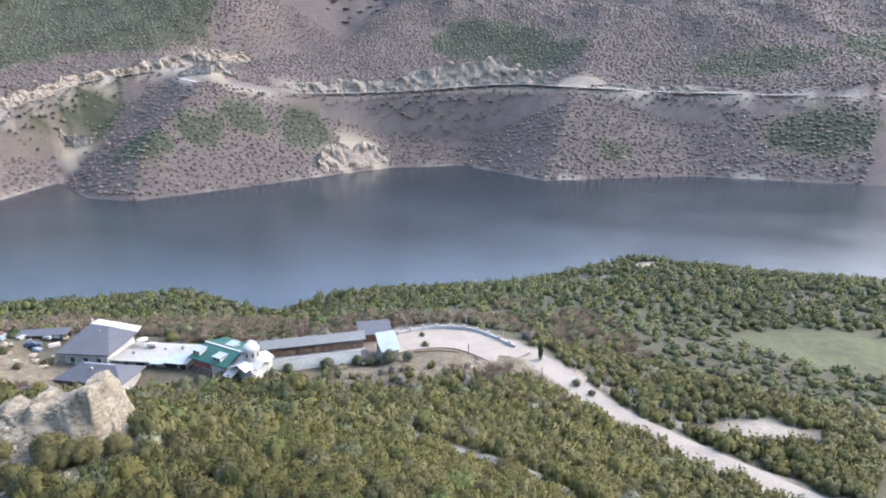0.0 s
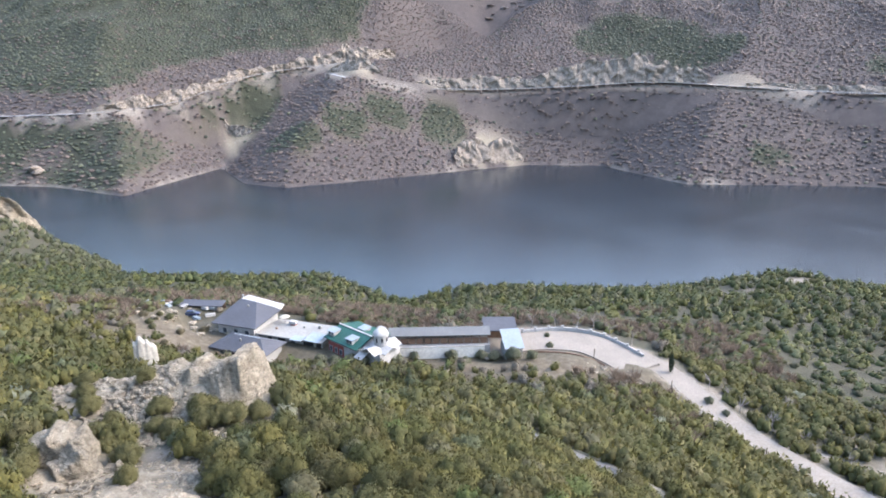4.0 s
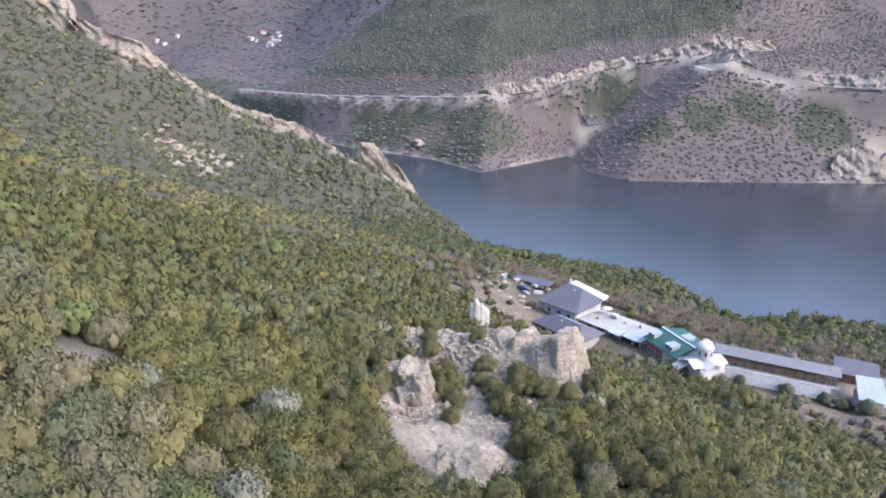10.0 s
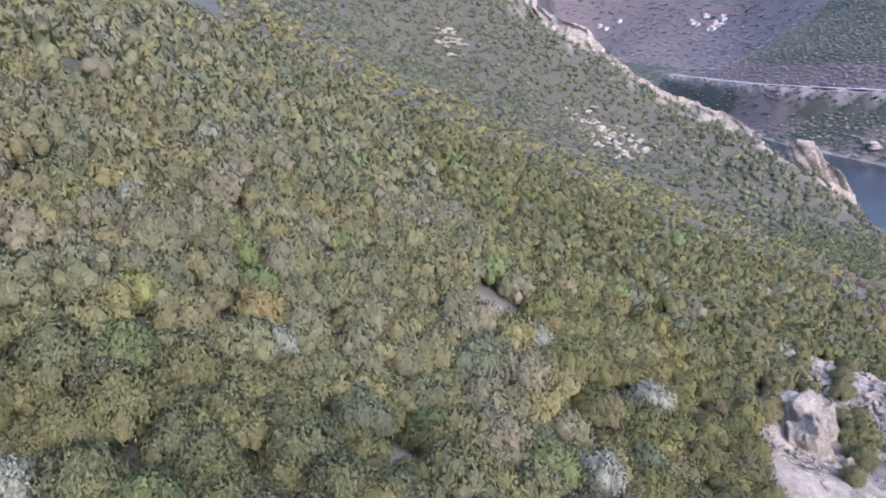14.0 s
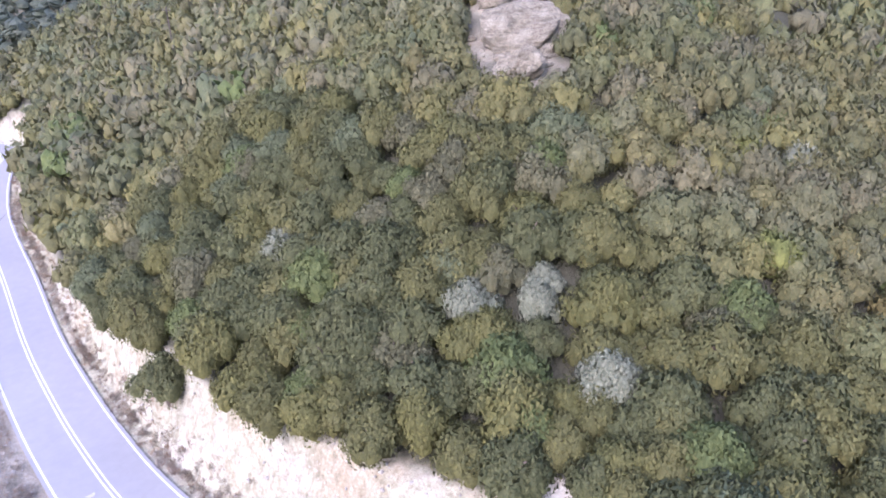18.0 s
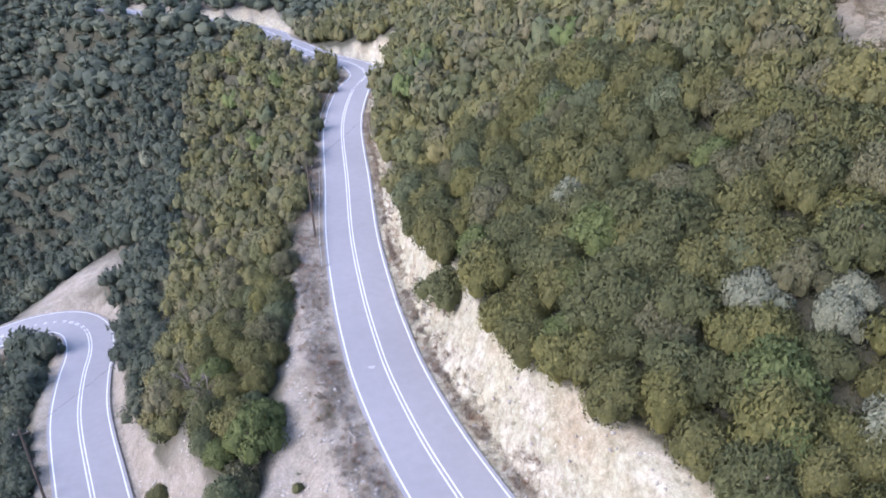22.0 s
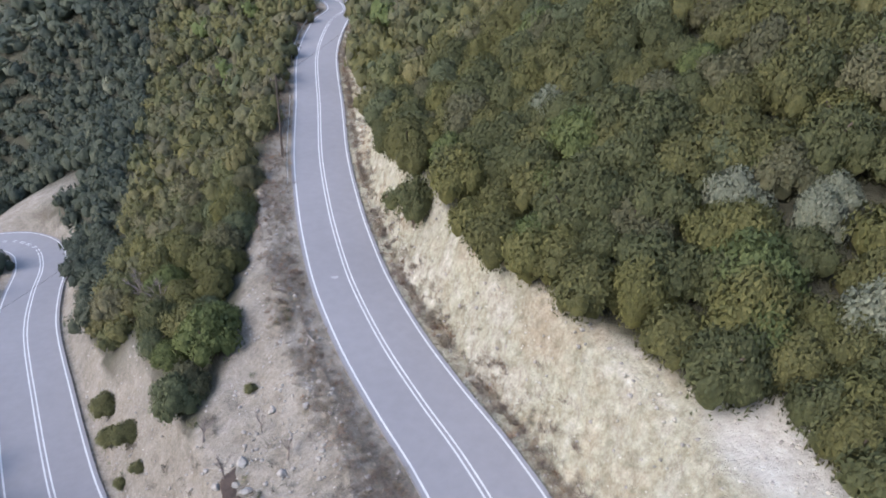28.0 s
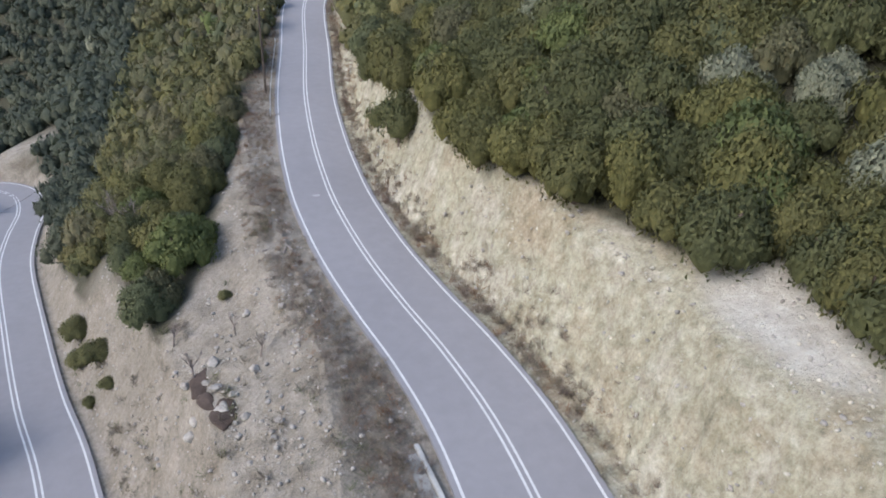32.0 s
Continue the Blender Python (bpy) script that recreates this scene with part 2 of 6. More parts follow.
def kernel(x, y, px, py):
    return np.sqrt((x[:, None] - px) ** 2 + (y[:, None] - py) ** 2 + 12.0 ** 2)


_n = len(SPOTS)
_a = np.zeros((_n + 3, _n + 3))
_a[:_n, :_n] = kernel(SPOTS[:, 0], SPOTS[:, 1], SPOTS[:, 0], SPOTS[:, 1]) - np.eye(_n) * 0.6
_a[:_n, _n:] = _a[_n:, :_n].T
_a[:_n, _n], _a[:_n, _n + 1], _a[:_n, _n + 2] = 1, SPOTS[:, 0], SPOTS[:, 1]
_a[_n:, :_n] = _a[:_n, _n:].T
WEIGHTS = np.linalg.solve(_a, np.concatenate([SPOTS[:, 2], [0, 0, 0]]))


def lattice(ix, iy, seed):
    h = (ix.astype(np.int64) * 374761393 + iy.astype(np.int64) * 668265263 + seed * 974711) & 0x7FFFFFFF
    h = ((h ^ (h >> 13)) * 1274126177) & 0x7FFFFFFF
    return ((h ^ (h >> 16)) & 0xFFFF) / 65535.0


def wave(x, y, size, seed=0):
    """Smooth value noise, 0 to 1, with bumps of the given size."""
    u, v = x / size, y / size
    i, j = np.floor(u), np.floor(v)
    fu, fv = u - i, v - j
    fu, fv = fu * fu * (3 - 2 * fu), fv * fv * (3 - 2 * fv)
    a, b = lattice(i, j, seed), lattice(i + 1, j, seed)
    c, d = lattice(i, j + 1, seed), lattice(i + 1, j + 1, seed)
    return (a * (1 - fu) + b * fu) * (1 - fv) + (c * (1 - fu) + d * fu) * fv


def fractal(x, y, size, seed=0, octaves=4):
    total, amp, norm = 0, 1.0, 0
    for k in range(octaves):
        total, norm = total + amp * wave(x, y, size / 2 ** k, seed + k), norm + amp
        amp *= 0.5
    return total / norm


def smooth(v, a, b):
    s = np.clip((v - a) / (b - a), 0, 1)
    return s * s * (3 - 2 * s)


def along(x, y, line):
    """Distance from a plan line, signed (positive on its left), and the line's height and run there."""
    best, side, high, run = np.full(x.shape, 1e9), np.zeros(x.shape), np.zeros(x.shape), np.zeros(x.shape)
    start = 0.0
    for p, q in zip(line[:-1], line[1:]):
        ex, ey = q[0] - p[0], q[1] - p[1]
        length = math.hypot(ex, ey)
        s = np.clip(((x - p[0]) * ex + (y - p[1]) * ey) / length ** 2, 0, 1)
        dx, dy = x - p[0] - s * ex, y - p[1] - s * ey
        d = np.hypot(dx, dy)
        near = d < best
        best = np.where(near, d, best)
        side = np.where(near, np.sign(ex * dy - ey * dx), side)
        if len(p) > 2:
            high = np.where(near, p[2] + s * (q[2] - p[2]), high)
        run = np.where(near, start + s * length, run)
        start += length
    return best * np.where(side == 0, 1, side), high, run


def rounded(line, steps=6):
    """A plan line with its corners eased (Catmull-Rom)."""
    p = [np.array(v, float) for v in line]
    p = [2 * p[0] - p[1]] + p + [2 * p[-1] - p[-2]]
    out = []
    for a, b, c, d in zip(p[:-3], p[1:-2], p[2:-1], p[3:]):
        for k in range(steps):
            s = k / steps
            out.append(0.5 * (2 * b + (c - a) * s + (2 * a - 5 * b + 4 * c - d) * s ** 2 + (3 * b - a - 3 * c + d) * s ** 3))
    return [tuple(v) for v in out] + [tuple(p[-2])]


# plan lines, x, y, z
UPPER_ROAD = rounded([(-11.5, 6, 95), (-12.3, -8, 95.3), (-12.6, -19, 95.8), (-11.9, -26, 96.1), (-10.7, -32, 96.4), (-9.6, -38.5, 96.8), (-8.9, -46, 97.3), (-8.8, -52, 97.7), (-9.1, -61, 98.3), (-10.1, -74, 99.6),
                      (-12.1, -89, 101.8), (-14.9, -110, 105.1), (-19.5, -125.4, 108), (-23.6, -133, 109.4), (-22.2, -141, 110.7), (-17, -148, 111.6), (-12, -158, 113), (-8.5, -168, 113.8), (-7.5, -177, 114.3), (-2, -187, 115.2), (9, -194, 116.8), (22, -200, 118.3), (36, -212, 119.6)])
LOWER_ROAD = rounded([(75, 52, 81), (44, 30, 83), (20, 12, 84.3), (9.5, -5, 84.8), (9.6, -20, 84.8), (13, -33.8, 84.5), (16.4, -43.3, 84.2), (20, -55, 83.7), (24, -69, 82.9), (25.6, -79, 82.3), (26.4, -88, 81.8), (29, -95.5, 81.3), (34, -99, 81), (42, -98, 80), (60, -88, 77)])
TRACK = rounded([(-34, 122, 62.5), (-15, 104, 66), (-1, 91, 69.3), (12, 79, 72), (24, 62, 75), (36, 45, 79.5), (44, 31, 83)])
GRAVEL_ROAD = rounded([(140, 60, 46), (90, 86, 48.5), (63, 107, 50), (41, 130, 50.5), (30, 147, 52), (21, 159, 53.2), (8, 166, 53.8), (-12, 167, 54), (-30, 160, 54.3)])
PLATFORM = [(-98, 148, 57.8), (-70, 147, 57), (-52, 145, 55.8), (-38, 150, 53.4), (-18, 157, 53.7), (0, 164, 53.9), (12, 160, 53.6)]
FAR_SHORE = [(-2200, 900), (-1300, 640), (-900, 560), (-645, 534), (-520, 545), (-422, 519), (-419, 600), (-414, 690), (-396, 660), (-340, 600), (-290, 588), (-212, 650), (-130, 722), (-65, 775), (25, 791), (109, 689), (180, 700), (285, 715), (461, 655), (700, 640), (1200, 560), (2500, 300)]
FAR_ROAD_WEST = rounded([(-1100, 640, 50), (-787, 590, 58), (-640, 622, 62), (-540, 645, 66), (-483, 711, 75), (-445, 790, 98), (-382, 859, 112), (-315, 900, 119), (-280, 960, 124)], 4)
FAR_ROAD_EAST = rounded([(-330, 832, 104), (-303, 815, 100), (-250, 823, 88), (-121, 861, 84.5), (-20, 866, 89), (86, 866, 95), (170, 850, 92), (272, 837, 87), (479, 797, 83), (700, 780, 78), (1000, 720, 70)], 4)


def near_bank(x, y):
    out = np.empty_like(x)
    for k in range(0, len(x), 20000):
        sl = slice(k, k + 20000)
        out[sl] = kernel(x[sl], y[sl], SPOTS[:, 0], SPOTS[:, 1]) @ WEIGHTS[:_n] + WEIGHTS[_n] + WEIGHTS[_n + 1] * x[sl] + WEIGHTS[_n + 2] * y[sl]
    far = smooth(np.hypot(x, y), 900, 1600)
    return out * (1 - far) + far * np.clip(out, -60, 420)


def beyond_shore(x, y):
    d, _, _ = along(x, y, FAR_SHORE)
    return np.abs(d) * np.where(y > np.interp(x, [p[0] for p in FAR_SHORE], [p[1] for p in FAR_SHORE]), 1, -1)


def far_bank(x, y):
    s = beyond_shore(x, y)
    s = s + (fractal(x, y, 90, 3) - 0.5) * 18 * smooth(np.abs(s), 8, 60)
    up = np.where(s > 0, 0.62 * np.minimum(s, 150) + 0.42 * np.clip(s - 150, 0, 1000) + 0.2 * np.clip(s - 1150, 0, 2600), 0.5 * s)
    up = up + (fractal(x, y, 420, 11) - 0.5) * 200 * smooth(s, 160, 700)
    up = up + (0.12 - np.abs(fractal(x + y * 0.3, y * 0.5, 160, 17) - 0.5)) * 90 * smooth(s, 170, 420)
    # a ravine runs up behind the bend of the road, and the valley opens to the west
    d, _, run = along(x, y, [(-330, 925), (-290, 1050), (-160, 1350), (0, 1900)])
    up = up - 95 * np.exp(-(d / 90) ** 2) * smooth(s, 190, 420)
    d, _, _ = along(x, y, [(-900, 480), (-1300, 760), (-1750, 1150), (-2100, 1500)])
    up = up * (1 - 0.7 * np.exp(-(d / 260) ** 2) * smooth(-x, 850, 1300))
    up = up + 330 * np.exp(-(((x + 2500) / 900) ** 2 + ((y - 1500) / 1400) ** 2)) * smooth(s, 100, 700)
    return up


def graded(h, x, y, line, half, up, down, shoulder=0.0, ditch=0.0):
    """The ground cut and filled to carry a road of that half width."""
    xs, ys = [p[0] for p in line], [p[1] for p in line]
    m = (x > min(xs) - 70) & (x < max(xs) + 70) & (y > min(ys) - 70) & (y < max(ys) + 70)
    if not m.any():
        return h
    d, z, _ = along(x[m], y[m], line)
    over = np.clip(np.abs(d) - half, 0, None)
    fill, cut = np.clip(over - shoulder, 0, None), np.clip(over - ditch, 0, None)
    up = up[m] if isinstance(up, np.ndarray) else up
    out = h.copy()
    out[m] = np.clip(h[m], z - 0.2 - fill * down - 0.05 * fill ** 2, z - 0.2 + cut * up + 0.05 * cut ** 2)
    return out


def natural(x, y):
    """The near bank before any road was cut into it."""
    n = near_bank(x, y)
    r = np.hypot(x + 5, y + 10)
    # a gully parts the near slope from the rocky ridge
    gully, _, _ = along(x, y, [(-225, 205), (-262, 170), (-290, 125), (-315, 75), (-340, 10), (-385, -40)])
    n = n - 15 * np.exp(-(gully / 17) ** 2) * smooth(-x, 225, 262)
    # the rubble slope that leads up to the tall crag
    mound, lift, _ = along(x, y, [(-72, 72, 1.6), (-62, 73, 3.4), (-55, 74, 5.0), (-45, 75.5, 4.5)])
    n = n + lift * np.exp(-(mound / 6.5) ** 2)
    return n + (fractal(x, y, 26, 5) - 0.5) * 3.0 * smooth(n, -4, 12) + (fractal(x, y, 110, 8) - 0.5) * 16 * smooth(r, 140, 420)


def terrain(x, y):
    x, y = np.asarray(x, float), np.asarray(y, float)
    n = natural(x, y)
    n = graded(n, x, y, UPPER_ROAD, 3.6, 2.3 + 0.9 * fractal(x, y, 7, 2), 0.6, 3.2, 1.3)
    d, z, _ = along(x, y, UPPER_ROAD)
    n = np.where((d > 0) & (d < 12), np.minimum(n, z - 0.15 + 0.08 * np.clip(d - 3.6, 0, 9) + (fractal(x, y, 3, 29) - 0.4) * 0.5 * smooth(d, 4, 7) + 3 * smooth(d, 8, 12)), n)
    n = graded(n, x, y, LOWER_ROAD, 3.5, 1.5, 0.7, 1.0, 0.6)
    n = graded(n, x, y, TRACK, 2.0, 1.4, 0.8, 0.3)
    n = graded(n, x, y, PLATFORM, 7.5, 1.2, 0.8, 0.5)
    n = graded(n, x, y, GRAVEL_ROAD, 3.6, 1.0, 0.8, 1.0)
    f = far_bank(x, y)
    f = graded(f, x, y, FAR_ROAD_WEST, 5, 1.3, 0.75, 1.0)
    f = graded(f, x, y, FAR_ROAD_EAST, 5, 1.5, 0.75, 1.0)
    return np.maximum(n, f)


def rocky(x, y):
    """Bare rock on the two banks, 0 to 1."""
    d, _, _ = along(x, y, [(-560, 150), (-492, 165), (-440, 190), (-400, 243), (-350, 275), (-318, 296), (-335, 318)])
    crest = smooth(fractal(x, y, 9, 31), 0.5, 0.6) * np.exp(-(d / 17) ** 2)
    dr, _, run = along(x, y, FAR_ROAD_EAST)
    above = smooth(dr, 4, 9) * smooth(-dr, -46, -14) * smooth(fractal(x, y, 60, 41), 0.4, 0.52) * smooth(-x, -330, -200)
    dw, _, _ = along(x, y, FAR_ROAD_WEST)
    above_w = smooth(dw, 4, 8) * smooth(-dw, -34, -12) * smooth(fractal(x, y, 40, 43), 0.4, 0.55) * smooth(x, -560, -500)
    below = np.exp(-(((x + 105) / 34) ** 2 + ((y - 770) / 36) ** 2)) * 1.5
    below = below * smooth(fractal(x, y, 24, 44), 0.35, 0.5)
    tower = np.exp(-(((x + 415) / 16) ** 2 + ((y - 722) / 20) ** 2)) * 1.4
    near = np.zeros_like(x)
    for cx, cy, rx, ry in ((-51.5, -41, 4, 4), (-57, -46, 6, 5), (-63, -53, 4, 4), (-60, 69, 9.5, 7), (-69, 72, 6, 4.5), (-52, 65, 6, 6), (-46, 71, 6, 5), (-51, 49, 5, 4), (-44, 50.5, 4, 3), (-41, 45, 8, 5), (-37, 47, 3, 3), (-56, 54, 4, 3)):
        near = np.maximum(near, 1.5 * np.exp(-(((x - cx) / rx) ** 2 + ((y - cy) / ry) ** 2)) * smooth(fractal(x, y, 4, 47), 0.22, 0.42))
    return np.clip(np.maximum.reduce([near, crest * 1.3, above, above_w, below, tower * smooth(fractal(x, y, 20, 45), 0.4, 0.5)]), 0, 1)


def covers(x, y, h):
    """Gravel, rock, field; scrub, leafless wood: what lies on the ground, each 0 to 1."""
    d, z, run = along(x, y, UPPER_ROAD)
    grain = fractal(x, y, 3.0, 51)
    dug = natural(x, y) - h
    face_up = smooth(dug, 0.05, 0.5) * (d < -3.4) * (d > -16) * smooth(y, -245, -230)
    verge = smooth(-np.abs(d), -5.4, -4.4) * 0.7
    reach = np.interp(y, [-100, -80, -50, -40, -33, -20], [4.6, 6.0, 9.0, 12, 17, 40])
    spill = (d > 3.0) * smooth(reach - d, -0.8, 0.8) * (h > 80) * (y < 12) * 0.95
    gravel = np.maximum.reduce([face_up, verge, spill])
    for line, half, soft in ((LOWER_ROAD, 4.0, 1.6), (TRACK[15:], 1.6, 1.0), (GRAVEL_ROAD, 3.4, 1.5), (FAR_ROAD_EAST, 4.5, 4), (FAR_ROAD_WEST, 4.5, 4)):
        dd, _, _ = along(x, y, line)
        gravel = np.maximum(gravel, smooth(-np.abs(dd), -half - soft, -half))
    dl, zl, _ = along(x, y, LOWER_ROAD)
    gravel = np.maximum(gravel, smooth(dug, 0.1, 0.6) * (np.abs(dl) > 3) * (np.abs(dl) < np.interp(y, [-78, -52, -42], [5.2, 6.4, 11])) * (y < 20) * 0.9)
    # the bare bend far up the road, the monastery's yard, the strip along the water
    gravel = np.maximum(gravel, np.exp(-(((x + 2) / 30) ** 2 + ((y + 212) / 24) ** 2)) * 1.7 * smooth(grain, 0.22, 0.38) * (d < 3))
    gravel = np.maximum(gravel, 1.5 * np.exp(-(((x + 6) / 17) ** 2 + ((y - 168) / 8) ** 2) ** 2))
    gravel = np.maximum(gravel, 1.2 * np.exp(-(((x - 74) / 9) ** 2 + ((y - 131) / 4) ** 2)))
    for cx, cy, r in ((-60.5, 16, 3.2), (-36.5, 3, 2.2), (-63, 0, 1.5), (-51, 26, 1.6), (-52.5, 37, 1.6), (-42, 13, 1.4), (-40.5, 54, 3.0), (-46, 57, 2.4), (-48, 28, 1.6), (-22, 50, 2.2), (-30, 47, 1.8), (-27, 59.5, 3.0), (-24, 57, 2.0), (-33, 56, 1.6)):
        gravel = np.maximum(gravel, 0.85 * np.exp(-((x - cx) ** 2 + (y - cy) ** 2) / r ** 2))
    gravel = np.maximum(gravel, 0.85 * smooth(-h, -1.8, -0.6) * smooth(fractal(x, y, 60, 64), 0.35, 0.6) * (y > 450))
    for cx, cy, rx, ry in ((33, -107, 10, 6), (11.5, -47.5, 3.5, 4.5), (105, 319, 9, 5), (74, 292, 7, 2.5), (66, 272, 5, 2.5), (74, 129, 13, 4.5), (64, 140, 4, 2)):
        gravel = np.maximum(gravel, 1.2 * np.exp(-((x - cx) / rx) ** 2 - ((y - cy) / ry) ** 2))
    lane, _, _ = along(x, y, [(27.7, 154), (37, 149), (44, 143), (60, 126)])
    gravel = np.maximum(gravel, smooth(-np.abs(lane), -1.9, -1.2))
    dry = np.exp(-(((x - 6) / 26) ** 2 + ((y - 148) / 10) ** 2)) + np.exp(-(((x + 98) / 28) ** 2 + ((y - 132) / 17) ** 2)) + np.exp(-(((x + 36) / 28) ** 2 + ((y - 141) / 8) ** 2))
    field = 1.6 * np.exp(-(((x - 138) / 34) ** 2 + ((y - 200) / 18) ** 2) ** 2)
    far = beyond_shore(x, y) > -20
    _, road_z, _ = along(x, y, FAR_ROAD_WEST)
    grove = smooth(-x, 330, 420) * smooth(h - road_z, 14, 30) * (1 - 0.8 * smooth(-x, 1000, 1250))
    grove = np.maximum(grove, 0.62 * smooth(-x, 420, 450) * smooth(road_z - h, 2, 10))
    for cx, cy, rx, ry in ((-415, 775, 28, 55), (-310, 668, 34, 30), (-268, 715, 34, 34), (-232, 762, 34, 28), (-165, 785, 34, 46), (70, 1075, 95, 80), (150, 985, 60, 60), (434, 900, 95, 40), (445, 742, 75, 40), (200, 742, 22, 14), (700, 900, 160, 90)):
        grove = np.maximum(grove, 1.1 * np.exp(-(((x - cx) / rx) ** 2 + ((y - cy) / ry) ** 2) ** 2))
    green = smooth(grove + 0.9 * (fractal(x, y, 70, 61) - 0.5) + 0.25 * smooth(y, 1150, 1500), 0.42, 0.62)
    scrub = np.where(far, green, 0.8 - 0.8 * np.clip(dry, 0, 1))
    wood = np.where(far, 1 - green, 0.0)
    face = np.clip(face_up + smooth(cut_top(y) + d, -0.4, 0.8) * (d < -3.9) * smooth(y, -62, -52) * (y < 8) + 1.3 * np.exp(-(((x + 20) / 4) ** 2 + ((y + 8) / 6) ** 2)) * (d < -3.6), 0, 1)
    return [np.clip(v, 0, 1) for v in (np.maximum(gravel, face), rocky(x, y), field, scrub, wood, dry, face)]


def cut_top(y):
    """How far above the road's line the wood begins, at that place along it."""
    return np.interp(y, [-60, -48, -35, -28, -22, -16, -8, 4], [6.4, 7.2, 8.0, 8.8, 9.6, 11.6, 12.4, 13.0])


def chalky(x, y):
    """The freshly broken white patch at the foot of the wood, 0 to 1."""
    e = np.exp(-(((x + 23.4) / 2.6) ** 2 + ((y + 14.8) / 5.0) ** 2) ** 2)
    return np.clip(1.5 * e + 1.2 * (fractal(x, y, 3.0, 55) - 0.55), 0, 1) * smooth(e, 0.1, 0.4)


def build_ground():
    """One sheet in rings that widen outwards, from the slope under the camera to the mountains."""
    spokes = 760
    radius = np.concatenate([np.arange(3, 110, 0.66), 110 * (3600 / 110) ** (np.arange(150) / 149)])
    rings = len(radius)
    angle = np.arange(spokes) * 2 * math.pi / spokes
    x = (-5 + radius[:, None] * np.cos(angle)).ravel()
    y = (-10 + radius[:, None] * np.sin(angle)).ravel()
    z = terrain(x, y)
    gravel, rock, field, scrub, wood, dry, face = covers(x, y, z)
    z = z + gravel * (fractal(x, y, 2.2, 71) - 0.5) * (0.9 - 0.9 * face) * smooth(-np.hypot(x, y), -140, -60) * smooth(np.abs(along(x, y, UPPER_ROAD)[0]), 4.2, 6.5) * smooth(np.abs(along(x, y, LOWER_ROAD)[0]), 4, 6) * (y < 30)
    by = smooth(-np.hypot(x, y), -130, -110)
    z = z + rock * (1 - by) * (fractal(x, y, 22, 73) - 0.3) * 5 + rock * by * ((fractal(x, y, 4, 74) - 0.45) * 1.5 - np.abs(fractal(x, y, 2.4, 75) - 0.5) * 0.5)
    ledge = np.floor(fractal(y + 0.3 * z, z * 1.3, 1.9, 76, 2) * 6) / 6 - 0.5
    x = x + face * smooth(y, -100, -80) * (ledge * 0.3 + (fractal(y + 0.5 * z, z - 0.4 * y, 1.3, 78, 5) - 0.5) * 0.8)
    co = np.stack([x, y, z], 1)
    i, j = np.meshgrid(np.arange(rings - 1), np.arange(spokes), indexing="ij")
    a, b = i * spokes + j, i * spokes + (j + 1) % spokes
    quads = np.stack([a, a + spokes, b + spokes, b], -1).reshape(-1, 4)
    me = bpy.data.meshes.new("ground")
    fill_mesh(me, co, quads)
    me.polygons.foreach_set("use_smooth", np.ones(len(quads), bool))
    for name, rgb in (("cover", (gravel, rock, field)), ("cover_b", (scrub, wood, face))):
        at = me.color_attributes.new(name, "FLOAT_COLOR", "POINT")
        at.data.foreach_set("color", np.stack([*rgb, np.ones_like(x)], 1).astype(np.float32).ravel())
    at = me.color_attributes.new("chalk", "FLOAT_COLOR", "POINT")
    at.data.foreach_set("color", np.repeat(chalky(x, y)[:, None], 4, 1).astype(np.float32).ravel())
    me.materials.append(EARTH)
    return tagged(new("ground", me), "hilly ground of soil, gravel, pale rock and scrub round a lake", "ground", kind="structure")


def fill_mesh(me, co, faces):
    """Fast filling of a mesh with faces of one size."""
    n, k = faces.shape
    me.vertices.add(len(co))
    me.vertices.foreach_set("co", np.ascontiguousarray(co, np.float32).ravel())
    me.loops.add(n * k)
    me.loops.foreach_set("vertex_index", np.ascontiguousarray(faces, np.int32).ravel())
    me.polygons.add(n)
    me.polygons.foreach_set("loop_start", np.arange(0, n * k, k, dtype=np.int32))
    me.update(calc_edges=True)


GROUND = build_ground()


def height(x, y):
    return terrain(np.atleast_1d(np.asarray(x, float)), np.atleast_1d(np.asarray(y, float)))


# ---- water ----
def build_lake():
    m, t, b = material("lake_water", 0.12)
    b.inputs["Base Color"].default_value = (0.012, 0.017, 0.022, 1)
    b.inputs["Specular IOR Level"].default_value = 0.5
    n = noise_of(t, 0.35, 6, 0.65)
    big = noise_of(t, 0.012, 3)
    r = t.nodes.new("ShaderNodeMapRange")
    r.inputs["To Min"].default_value, r.inputs["To Max"].default_value = 0.08, 0.3
    t.links.new(big, r.inputs["Value"])
    t.links.new(r.outputs["Result"], b.inputs["Roughness"])
    bump(t, b, n, 0.35, 0.25)
    me = bpy.data.meshes.new("water")
    k = 40
    gx, gy = np.meshgrid(np.linspace(-3500, 3500, k), np.linspace(150, 3000, k), indexing="ij")
    co = np.stack([gx.ravel(), gy.ravel(), np.zeros(k * k)], 1)
    i, j = np.meshgrid(np.arange(k - 1), np.arange(k - 1), indexing="ij")
    a = i * k + j
    fill_mesh(me, co, np.stack([a, a + k, a + k + 1, a + 1], -1).reshape(-1, 4))
    me.materials.append(m)
    tagged(new("water", me), "dark blue-grey lake with a faintly rippled surface", "lake", kind="structure")


build_lake()


# ---- helpers for things ----
def part(name, bm, mat, parent=None, label=""):
    me = bpy.data.meshes.new(name)
    bm.to_mesh(me)
    bm.free()
    me.materials.append(mat)
    ob = new(name, me)
    if parent is not None:
        ob.parent = parent
    if label:
        ob["label"] = label
    return ob


